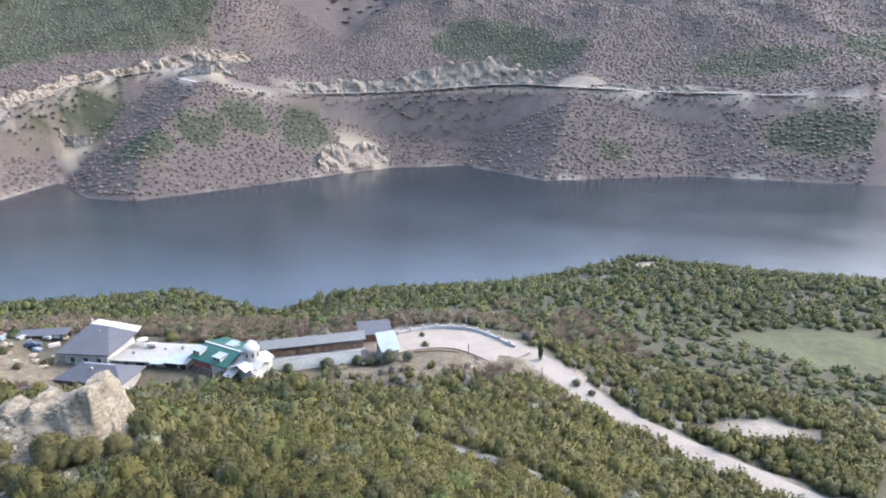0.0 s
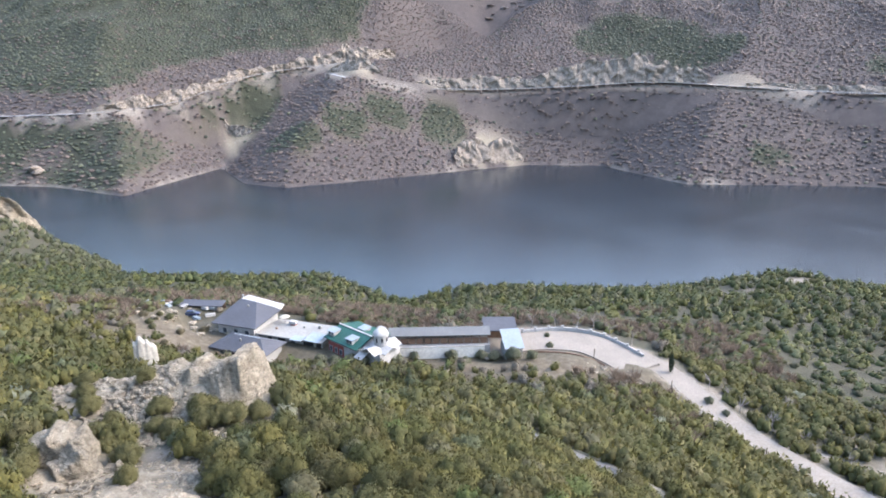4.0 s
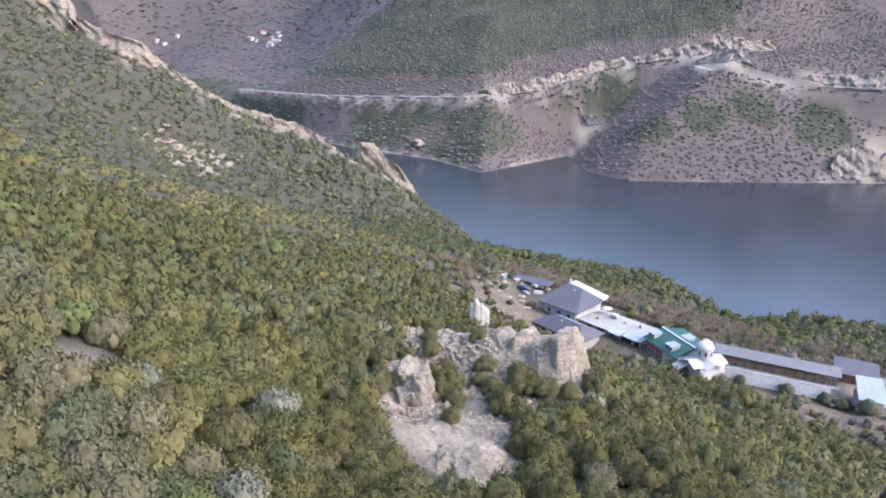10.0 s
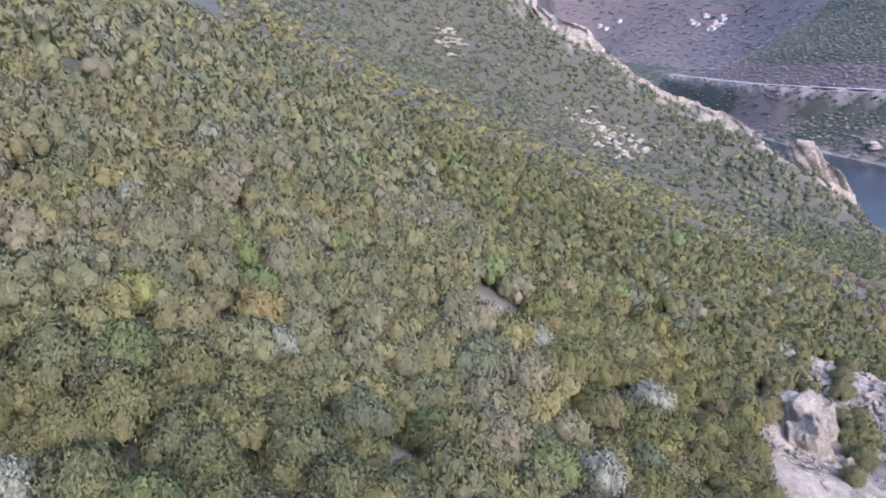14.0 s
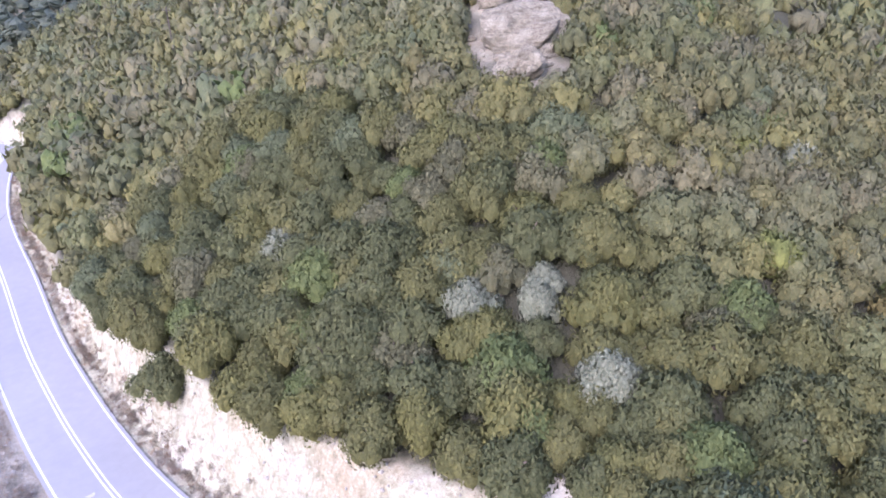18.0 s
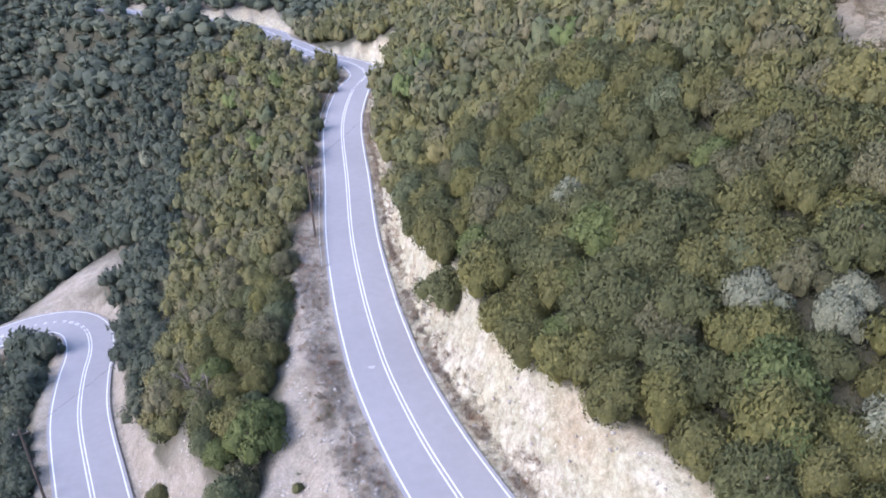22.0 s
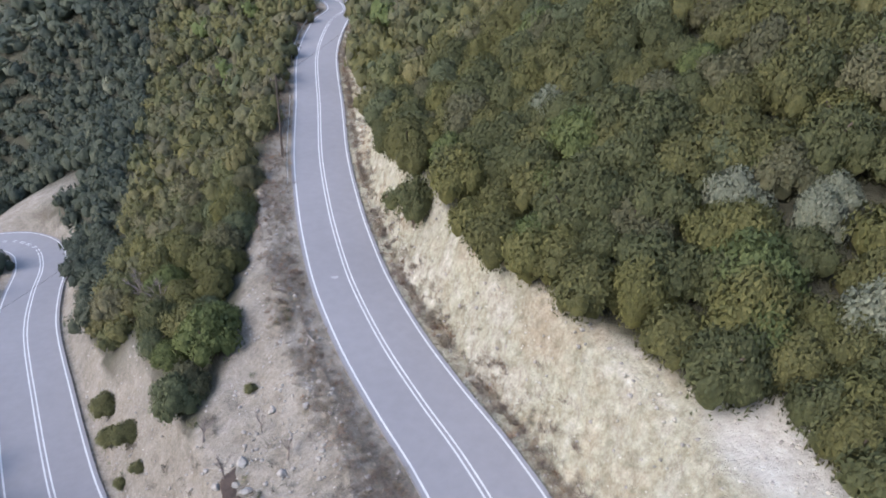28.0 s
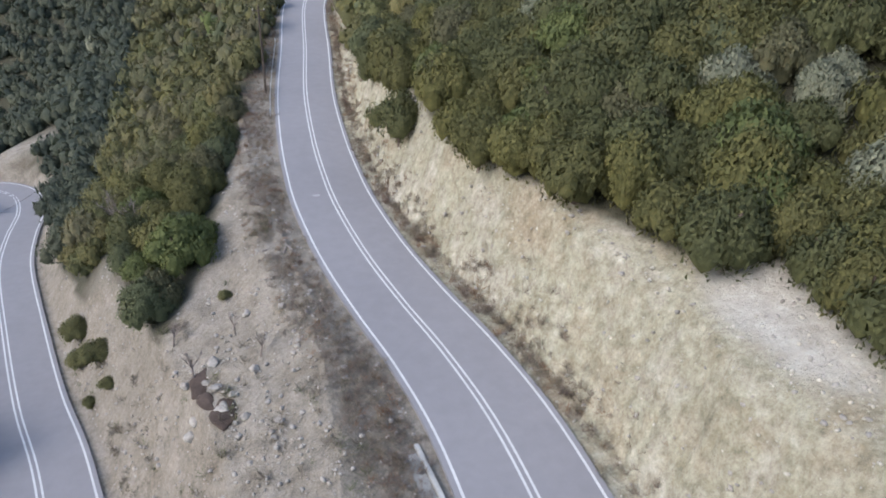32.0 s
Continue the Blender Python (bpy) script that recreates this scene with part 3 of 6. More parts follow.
def ribbon(name, line, left, right, lift, mat, parent=None, label="", start=0.0, end=1e9, thick=0.0):
    """A strip along a plan line between two offsets (positive to the left of its run)."""
    p = np.array(line)
    tan = np.gradient(p[:, :2], axis=0)
    tan /= np.linalg.norm(tan, axis=1)[:, None]
    nor = np.stack([-tan[:, 1], tan[:, 0]], 1)
    bm = bmesh.new()
    rows = []
    steps = [left, right] if not thick else [left, left, right, right]
    lifts = [lift, lift] if not thick else [lift - thick, lift, lift, lift - thick]
    for q, n in zip(p, nor):
        rows.append([bm.verts.new((q[0] + n[0] * o, q[1] + n[1] * o, q[2] + z)) for o, z in zip(steps, lifts)])
    for a, b in zip(rows[:-1], rows[1:]):
        for k in range(len(steps) - 1):
            bm.faces.new((a[k], a[k + 1], b[k + 1], b[k]))
    bmesh.ops.recalc_face_normals(bm, faces=bm.faces)
    return part(name, bm, mat, parent, label)


def finer(line, step=1.0):
    p = np.array(line)
    run = np.concatenate([[0], np.cumsum(np.linalg.norm(np.diff(p, axis=0), axis=1))])
    s = np.arange(0, run[-1], step)
    return [tuple(np.interp(s, run, p[:, k])[i] for k in range(3)) for i in range(len(s))]


# ---- roads ----
def paved_road(name, line, half, label):
    line = finer(line, 1.5)
    road = ribbon(name, line, half + 0.35, -half - 0.35, 0.0, ASPHALT, None, "", thick=0.4)
    tagged(road, label, "road", kind="structure")
    for off, w in ((half, 0.14), (-half, 0.14), (0.17, 0.13), (-0.17, 0.13)):
        ribbon("edge_line" if abs(off) > 1 else "centre_line", line, off + w / 2, off - w / 2, 0.006, PAINT, road, "worn white painted line")
    return road


paved_road("road_upper", UPPER_ROAD, 3.15, "grey asphalt mountain road with white double centre line")
paved_road("road_lower", LOWER_ROAD, 3.0, "grey asphalt road below the spur with white lines")
bm = bmesh.new()
bmesh.ops.create_circle(bm, cap_ends=True, segments=14, radius=0.42)
patch = part("worn_patch", bm, plain("worn_asphalt", (0.28, 0.275, 0.28), 0.85, 0.1, 2), bpy.data.objects["road_upper"], "pale worn spot on the asphalt")
patch.matrix_basis = pose(-7.5, -48.4, 97.46, 0, 0, 20) @ Matrix.Diagonal((0.8, 1.2, 1, 1))
PALE = plain("pale_road", (0.24, 0.235, 0.228), 0.9, 0.1, 0.3)
CREAM = plain("cream_gravel", (0.2, 0.177, 0.147), 0.95, 0.12, 0.6)
for nm, ln, hf, mt, lb in (("far_road_west", FAR_ROAD_WEST, 3.6, PALE, "pale paved road along the far bank"), ("far_road_east", FAR_ROAD_EAST, 3.6, PALE, "pale paved road cut into the far bank"),
                       ("gravel_road", GRAVEL_ROAD, 3.2, CREAM, "cream gravel drive that leads to the monastery"), ("track", TRACK[8:], 1.3, plain("track_concrete", (0.14, 0.132, 0.12), 0.9, 0.15, 0.6), "narrow grey concrete track among trees")):
    tagged(ribbon(nm, finer(ln, 3.0), hf, -hf, 0.0, mt, thick=0.4), lb, "road", kind="structure")

# ---- plants ----
def ico(level):
    bm = bmesh.new()
    bmesh.ops.create_icosphere(bm, subdivisions=level + 1, radius=1)
    co = np.array([v.co[:] for v in bm.verts])
    tri = np.array([[v.index for v in f.verts] for f in bm.faces])
    bm.free()
    return co, tri


def crown(rng, puffs, tufts, size, level=0, tall=0.95):
    """A shrub's crown of unit radius: rounded puffs of foliage on a dome, under many small leaf sprays. Triangles only."""
    co0, tri0 = ico(level)
    k = np.arange(puffs)
    rise = 1 - 1.12 * (k + 0.5) / puffs + rng.uniform(-0.1, 0.1, puffs)
    rise = np.clip(rise, -0.2, 1)
    turn = k * 2.4 + rng.uniform(-0.5, 0.5, puffs)
    out = np.sqrt(1 - rise ** 2) * rng.uniform(0.45, 0.78, puffs)
    centres = np.stack([out * np.cos(turn), out * np.sin(turn), tall * (0.4 + 0.4 * rise * rng.uniform(0.6, 1.25, puffs))], 1)
    radii = rng.uniform(0.19, 0.36, puffs) * (1.5 if puffs < 6 else 1.0)
    centres = np.concatenate([[[0, 0, 0.4 * tall]], centres])
    radii = np.concatenate([[0.58], radii])
    cos, tris, nors = [], [], []
    for i, (c, q) in enumerate(zip(centres, radii)):
        v = co0 * q * rng.uniform(0.7, 0.92, (len(co0), 1)) * [1, 1, 1.05] + c
        v[:, 2] = np.maximum(v[:, 2], 0.06)
        cos.append(v)
        nors.append(co0 * 0.55 + (v - [0, 0, tall * 0.2]) * 0.65 + [0, 0, 0.22])
        tris.append(tri0 + i * len(co0))
    n = tufts * 3
    i = rng.choice(len(radii), size=n, p=radii ** 2 / (radii ** 2).sum())
    d = rng.normal(size=(n, 3))
    d[:, 2] = np.where(rng.random(n) < 0.75, np.abs(d[:, 2]), d[:, 2])
    d /= np.linalg.norm(d, axis=1)[:, None]
    p = centres[i] + d * (radii[i] * rng.uniform(0.8, 1.36, n))[:, None]
    gap = np.linalg.norm(p[:, None] - centres[None], axis=2) - radii[None] * 0.78
    ok = np.where((gap.min(1) > 0) & (p[:, 2] > 0.07))[0][:tufts]
    p, d = p[ok], d[ok]
    n = len(ok)
    face = d + [0, 0, 0.25] + rng.normal(size=(n, 3)) * 0.45
    face /= np.linalg.norm(face, axis=1)[:, None]
    u = np.cross(np.array([0, 0, 1.0]) + rng.normal(size=(n, 3)) * 0.7, face)
    u /= np.linalg.norm(u, axis=1)[:, None]
    w = np.cross(face, u)
    r = (size * rng.uniform(0.6, 1.45, n))[:, None]
    cos.append(np.stack([p - u * r * 0.72 - w * r * 0.7, p + u * r * 0.72 - w * r * 0.7, p + w * r * 1.7 + face * r * 0.5], 1).reshape(-1, 3))
    nors.append(np.repeat(d * 0.55 + (p - [0, 0, tall * 0.2]) * 0.65 + [0, 0, 0.22] + rng.normal(size=(n, 3)) * 0.22, 3, 0))
    tris.append(np.arange(n * 3).reshape(-1, 3) + len(radii) * len(co0))
    nor = np.concatenate(nors)
    return np.concatenate(cos), np.concatenate(tris), nor / np.linalg.norm(nor, axis=1)[:, None]


def leafy(me, nor):
    """Leaf sprays take the light as the rounded crown that they make up."""
    me.polygons.foreach_set("use_smooth", np.ones(len(me.polygons), bool))
    me.normals_split_custom_set_from_vertices(nor.astype(np.float32))


def bare_crown(rng, twigs, size):
    """A leafless crown: many thin twigs that fan out and up."""
    cos, tris, count = [], [], 0
    for k in range(twigs):
        a, e = rng.uniform(0, 2 * math.pi), rng.uniform(0.25, 1.45)
        d = np.array([math.cos(a) * math.cos(e), math.sin(a) * math.cos(e), math.sin(e)])
        p = d * rng.uniform(0.1, 0.55) + [0, 0, 0.1]
        q = p + (d + rng.normal(size=3) * 0.35) * rng.uniform(0.35, 0.6)
        s = np.cross(d, rng.normal(size=3))
        s = s / np.linalg.norm(s) * size
        cos.append(np.array([p - s, p + s, q]))
        tris.append(np.array([[0, 1, 2]]) + count)
        count += 3
    return np.concatenate(cos), np.concatenate(tris), None


def stamped(name, templates, kind_of, place, turn, scale, tint, label, category, mat=None, near=True):
    """Many plants joined into one mesh."""
    cos, tris, cols, nors, count = [], [], [], [], 0
    for k, (co, tri, nor) in enumerate(templates):
        pick = np.where(kind_of == k)[0]
        if not len(pick):
            continue
        c, s = np.cos(turn[pick])[:, None], np.sin(turn[pick])[:, None]
        v = np.empty((len(pick), len(co), 3), np.float32)
        v[:, :, 0] = (co[:, 0] * c - co[:, 1] * s) * scale[pick, :1] + place[pick, :1]
        v[:, :, 1] = (co[:, 0] * s + co[:, 1] * c) * scale[pick, :1] + place[pick, 1:2]
        v[:, :, 2] = co[:, 2] * scale[pick, 1:2] + place[pick, 2:3]
        tris.append((tri[None] + (np.arange(len(pick)) * len(co))[:, None, None]).reshape(-1, 3) + count)
        cos.append(v.reshape(-1, 3))
        cols.append(np.repeat(tint[pick], len(co), 0))
        if nor is not None and near:
            nors.append(np.stack([nor[:, 0] * c - nor[:, 1] * s, nor[:, 0] * s + nor[:, 1] * c, np.broadcast_to(nor[:, 2], (len(pick), len(co)))], -1).reshape(-1, 3))
        count += len(pick) * len(co)
    co, tri, col = np.concatenate(cos), np.concatenate(tris), np.concatenate(cols)
    me = bpy.data.meshes.new(name)
    fill_mesh(me, co, tri)
    if nors:
        leafy(me, np.concatenate(nors))
    at = me.color_attributes.new("tint", "FLOAT_COLOR", "POINT")
    at.data.foreach_set("color", np.concatenate([col, np.ones((len(col), 1))], 1).astype(np.float32).ravel())
    me.materials.append(mat or LEAF)
    return tagged(new(name, me), label, category, kind="stuff")


GREENS = np.array([(0.112, 0.1, 0.038), (0.104, 0.1, 0.035), (0.084, 0.093, 0.036), (0.103, 0.103, 0.053), (0.124, 0.114, 0.034), (0.076, 0.081, 0.035), (0.116, 0.104, 0.06), (0.1, 0.096, 0.036)])
# greens of distant woods, greyed and cooled to put haze into the colour
HAZY_WOOD_GREENS = np.array([(0.054, 0.064, 0.045), (0.062, 0.072, 0.05), (0.072, 0.08, 0.054), (0.048, 0.058, 0.043)])
BROWNS = np.array([(0.15, 0.124, 0.116), (0.165, 0.138, 0.13), (0.135, 0.112, 0.106), (0.175, 0.15, 0.14)])


def jittered(rng, x0, x1, y0, y1, step):
    gx, gy = np.meshgrid(np.arange(x0, x1, step), np.arange(y0, y1, step), indexing="ij")
    gx = gx + (np.arange(gx.shape[1]) % 2) * step / 2
    n = gx.size
    return gx.ravel() + rng.uniform(-0.42, 0.42, n) * step, gy.ravel() + rng.uniform(-0.42, 0.42, n) * step


def seen_side(x, y, margin=0):
    """The sector of the plan that lies open to view (all but the east and north-east behind the lower slopes)."""
    az = np.degrees(np.arctan2(-x, y)) % 360
    return (az < 212 + margin) | (az > 322 - margin)


def bare_ground(x, y, h):
    gravel, rock, field, scrub, wood, dry, face = covers(x, y, h)
    d, z, _ = along(x, y, UPPER_ROAD)
    above = (d < -3) & (d > -20) & (y > -62) & (y < 8)
    edge = (d < -5.8) & (d > -16) & (natural(x, y) - h < 1.2) | above
    keep = ((gravel < 0.3) | edge) & (rock < 0.35) & (field < 0.4) & (h > 0.8)
    keep &= ~above | (d < 0.7 - cut_top(y))
    keep &= ~((d > -5.5) & (d < 4.8))
    keep &= np.abs(along(x, y, LOWER_ROAD)[0]) > 5.0
    keep &= np.abs(along(x, y, TRACK)[0]) > np.where(x < -4, 0.6, 2.6)
    keep &= np.abs(along(x, y, GRAVEL_ROAD)[0]) > 5.5
    return keep, dry


def clear_of_buildings(x, y):
    line = 154 + (x + 50) * 0.1
    yard = (x > -112) & (x < 22) & (y > line - np.where(x < -45, 19, 12)) & (y < line + 11)
    yard |= (x > 0) & (x < 24) & (y > 146) & (y < 175)
    hole = np.zeros(x.shape, bool)
    for cx, cy, r in ((-60, 16, 4.2), (-63, 0, 2.0), (-51, 26, 2.0), (-52.5, 37, 2.0), (-42, 13, 1.8), (-50, 74, 9), (-60, 68, 8.5), (-69, 72, 5.5), (-53, 64.5, 6), (-45, 68, 5), (-53, 51, 6.5), (-48.5, 47, 4.5), (-40.5, 54, 3.2), (-37, 42, 6.5), (-43, 48, 3.5), (-57, -45, 6), (-50.5, -40, 4.4), (-63, -53, 3.5), (-36.5, 3, 2.8), (-48, 28, 1.6), (-80, 96, 6), (-22, 50, 2.4), (-43, 70, 5.5), (-40, 67, 4), (-55, 62, 3.5), (-50, 58, 2.2), (-27, 59.5, 2.6)):
        hole |= np.hypot(x - cx, y - cy) < r
    return ~(yard | hole)


rng = np.random.default_rng(4)
near_kinds = [crown(rng, 18, 2900, 0.036) for _ in range(6)]
near_joined = [crown(rng, 12, 420, 0.056) for _ in range(6)]
close_joined = [crown(rng, 16, 1050, 0.043) for _ in range(5)]
mid_kinds = [crown(rng, 4, 40, 0.13) for _ in range(5)]
low_kinds = [crown(rng, 1, 14, 0.19) for _ in range(4)]


def scatter_near():
    x, y = jittered(rng, -330, 240, -330, 420, 2.6)
    r = np.hypot(x, y)
    keep = seen_side(x, y) & (r > 14) & (r < 175) & ((r < 85) | (rng.random(len(x)) < np.where((x > 14) & (y < -55), 1.0, 0.88)))
    x, y = x[keep], y[keep]
    h = terrain(x, y)
    keep, dry = bare_ground(x, y, h)
    dry = np.clip(dry, 0, 1)
    keep &= clear_of_buildings(x, y) & (rng.random(len(x)) > 0.02 + 0.5 * dry)
    x, y, h, dry = x[keep], y[keep], h[keep], dry[keep]
    n = len(x)
    tint = (0.6 * GREENS[rng.integers(len(GREENS), size=n)] + 0.4 * GREENS.mean(0)) * rng.uniform(0.9, 1.1, (n, 1))
    tint *= 0.82 + 0.36 * fractal(x, y, 25, 83)[:, None]
    tint = np.where((y > 20)[:, None], tint * [0.84, 0.84, 0.7], tint * [1.05, 1.05, 1.14])
    behind = (y > 160 + (x + 50) * 0.1) & (y < 200) & (x > -130) & (x < 26)
    brown = rng.random(n) < np.where(behind, 0.75, 0.45 * dry)
    tint[brown] = BROWNS[rng.integers(len(BROWNS), size=brown.sum())] * [0.8, 0.85, 0.72]
    mixed = rng.random(n)
    for lo, hi, c in ((0.0, 0.03, (0.086, 0.097, 0.05)), (0.03, 0.055, (0.09, 0.112, 0.036)), (0.06, 0.09, (0.106, 0.101, 0.056))):
        tint[(mixed >= lo) & (mixed < hi) & (x < 5)] = c
    # valley trees take the darker palette: the ravine's shade is partly in their colour
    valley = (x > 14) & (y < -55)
    tint[valley] = HAZY_WOOD_GREENS[rng.integers(4, size=valley.sum())]
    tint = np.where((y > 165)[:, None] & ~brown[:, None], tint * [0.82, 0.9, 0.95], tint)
    silver = rng.random(n) < 0.005
    for sx, sy in ((-35, -25.5), (-34, -23.5), (-29, -29.8), (-31.6, -16.5)):
        silver[np.argmin(np.hypot(x - sx, y - sy))] = True
    for sx, sy, c in ((-39.5, -1.5, (0.128, 0.128, 0.036)), (-49, -8, (0.135, 0.112, 0.042)), (-56, -20, (0.125, 0.128, 0.036)), (-46, -14, (0.115, 0.125, 0.036))):
        tint[np.argmin(np.hypot(x - sx, y - sy))] = c
    tint[silver] = (0.17, 0.176, 0.125)
    wide = np.where((x < -14) & (y < 30), rng.uniform(1.9, 3.0, n), rng.uniform(1.6, 2.6, n)) * (1 - 0.4 * dry)
    tall = wide * rng.uniform(1.15, 1.6, n) * np.where(y > 150, 0.75, 1.0)
    wide[silver] *= 0.92
    turn = rng.uniform(0, 6.28, n)
    place = np.stack([x, y, h - 0.25], 1)
    scale = np.stack([wide, tall], 1)
    return place, turn, scale, tint


place, turn, scale, tint = scatter_near()
dist = np.hypot(place[:, 0], place[:, 1])
close = dist < 85

# the trees along the upper road stand one by one, with trunk and limbs
by_road = (place[:, 0] > -42) & (place[:, 0] < 8) & (place[:, 1] > -72) & (place[:, 1] < 6)
order = np.argsort(np.abs(along(place[:, 0], place[:, 1], UPPER_ROAD)[0]) + np.where(by_road, 0, 1e6))[:290]
single = np.zeros(len(place), bool)
single[order] = True
single &= by_road


def trunk_mesh(seed):
    r = random.Random(seed)
    bm = bmesh.new()

    def limb(p, q, a, b):
        d = (q - p).normalized()
        u = d.orthogonal().normalized()
        w = d.cross(u)
        rings = []
        for s, rad in ((0.0, a), (0.5, (a + b) / 2), (1.0, b)):
            c = p.lerp(q, s) + u * (0.06 * math.sin(3 * s) * (q - p).length)
            rings.append([bm.verts.new(c + (u * math.cos(k * math.pi / 3) + w * math.sin(k * math.pi / 3)) * rad) for k in range(6)])
        for m, n in zip(rings[:-1], rings[1:]):
            for k in range(6):
                bm.faces.new((m[k], m[(k + 1) % 6], n[(k + 1) % 6], n[k]))

    top = Vector((r.uniform(-0.08, 0.08), r.uniform(-0.08, 0.08), 0.45))
    limb(Vector((0, 0, -0.15)), top, 0.09, 0.065)
    for k in range(4):
        a = k * 1.6 + r.uniform(-0.4, 0.4)
        limb(top, top + Vector((math.cos(a) * 0.42, math.sin(a) * 0.42, r.uniform(0.25, 0.5))), 0.05, 0.02)
    me = bpy.data.meshes.new("trunk")
    bm.to_mesh(me)
    bm.free()
    me.materials.append(BARK)
    return me


def crown_mesh(kind, colour):
    me = bpy.data.meshes.new("crown")
    fill_mesh(me, *kind[:2])
    leafy(me, kind[2])
    at = me.color_attributes.new("tint", "FLOAT_COLOR", "POINT")
    at.data.foreach_set("color", np.tile([*colour, 1.0], len(kind[0])).astype(np.float32))
    me.materials.append(LEAF)
    return me


TREE_SORTS = [("low evergreen oak with a dense olive green crown", (0.094, 0.092, 0.034)), ("evergreen oak with a dark grey green crown", (0.076, 0.081, 0.034)),
              ("evergreen oak with a yellowish green crown", (0.103, 0.1, 0.034)), ("evergreen shrub tree with a silvery grey green crown", (0.175, 0.183, 0.13)),
              ("evergreen oak with a bluish green crown", (0.084, 0.096, 0.05)), ("broad shrub tree with a fresh green crown", (0.092, 0.11, 0.038)), ("half bare shrub tree with a grey brown crown", (0.096, 0.093, 0.05))]
trunks = [trunk_mesh(k) for k in range(3)]
crowns = [[crown_mesh(k, c) for k in near_kinds] for _, c in TREE_SORTS]
for i in np.where(single)[0]:
    sort = 3 if tint[i, 2] > 0.12 else int(rng.choice([0, 0, 0, 0, 0, 1, 1, 1, 1, 1, 2, 2, 2, 4, 5, 6]))
    tree = tagged(new("tree"), TREE_SORTS[sort][0] + " beside the road", "tree", "trees beside the road")
    tree.matrix_basis = Matrix.LocRotScale(place[i], Euler((0, 0, turn[i])), (scale[i, 0], scale[i, 0], scale[i, 1]))
    new("trunk", trunks[i % 3]).parent = tree
    new("crown", crowns[sort][int(rng.integers(len(near_kinds)))]).parent = tree

kinds = rng.integers(6, size=len(dist))
beside = close & ~single & (dist < 62) & (place[:, 0] < -8)
stamped("scrub_beside", close_joined, np.where(beside, kinds % 5, -1), place, turn, scale, tint, "dense evergreen oak wood above the road in olive green", "scrub")
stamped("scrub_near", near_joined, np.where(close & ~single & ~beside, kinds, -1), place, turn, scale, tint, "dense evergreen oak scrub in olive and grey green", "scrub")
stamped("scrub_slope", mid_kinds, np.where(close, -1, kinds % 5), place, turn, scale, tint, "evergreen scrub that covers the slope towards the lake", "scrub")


def scatter_far():
    x, y = jittered(rng, -560, 420, -420, 420, 4.0)
    r = np.hypot(x, y)
    az = np.degrees(np.arctan2(-x, y)) % 360
    keep = ((az < 97) | (az > 322) | ((az > 160) & (az < 212))) & (r >= 175) & (r < 620)
    x, y = x[keep], y[keep]
    h = terrain(x, y)
    keep, dry = bare_ground(x, y, h)
    keep &= clear_of_buildings(x, y) & (rng.random(len(x)) > np.where(y < -55, 0.05, 0.3))
    x, y, h = x[keep], y[keep], h[keep]
    x2, y2 = jittered(rng, -1150, 800, 500, 1300, 6.2)
    keep = seen_side(x2, y2, -4)
    x2, y2 = x2[keep], y2[keep]
    h2 = terrain(x2, y2)
    gravel, rock, field, scrub, wood, dry, face = covers(x2, y2, h2)
    keep = (gravel < 0.3) & (rock < 0.35) & (h2 > 1.0)
    x2, y2, h2, scrub = x2[keep], y2[keep], h2[keep], scrub[keep]
    n, n2 = len(x), len(x2)
    tint = GREENS[rng.integers(len(GREENS), size=n)] * rng.uniform(0.75, 1.2, (n, 1))
    # farther up the valley too, shade and haze are partly put into the greens
    tint[y < -55] = HAZY_WOOD_GREENS[rng.integers(4, size=(y < -55).sum())] * 1.1
    ridge = (x < -255) & (y > -60)
    tint[ridge] = (HAZY_WOOD_GREENS[rng.integers(4, size=ridge.sum())] * [1.38, 1.28, 0.95]) * rng.uniform(0.8, 1.2, (ridge.sum(), 1))
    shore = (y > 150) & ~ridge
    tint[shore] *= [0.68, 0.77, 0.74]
    green = rng.random(n2) < 0.04 + 0.86 * scrub
    tint2 = np.where(green[:, None], HAZY_WOOD_GREENS[rng.integers(4, size=n2)] * 1.05, BROWNS[rng.integers(len(BROWNS), size=n2)] * [0.64, 0.62, 0.59]) * rng.uniform(0.85, 1.15, (n2, 1))
    w = np.concatenate([rng.uniform(2.2, 3.5, n) * np.where(y < -55, 1.6, 1.0), rng.uniform(1.9, 3.2, n2)])
    t = w * np.concatenate([rng.uniform(0.65, 0.95, n) * np.where(y > 215, 1.4, 1.0), rng.uniform(0.75, 1.1, n2)])
    place = np.stack([np.concatenate([x, x2]), np.concatenate([y, y2]), np.concatenate([h, h2]) - 0.4], 1)
    return place, rng.uniform(0, 6.28, n + n2), np.stack([w, t], 1), np.concatenate([tint, tint2]), n


place, turn, scale, tint, split = scatter_far()
index = np.arange(len(place))
tiny_kinds = []
for k in range(4):
    co, tri = ico(0)
    up = co * 0.45 + [0, -0.15, 0.75]
    tiny_kinds.append((co * rng.uniform(0.75, 1.1, (12, 1)) * [1, 1, 0.6] + [0, 0, 0.4], tri, up / np.linalg.norm(up, axis=1)[:, None]))
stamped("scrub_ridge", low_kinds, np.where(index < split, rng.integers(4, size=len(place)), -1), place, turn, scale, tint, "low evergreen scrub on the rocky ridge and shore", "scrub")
stamped("woods_far_bank", tiny_kinds, np.where(index < split, -1, rng.integers(4, size=len(place))), place, turn, scale, tint, "leafless brown and dark green woods on the far bank", "woods")


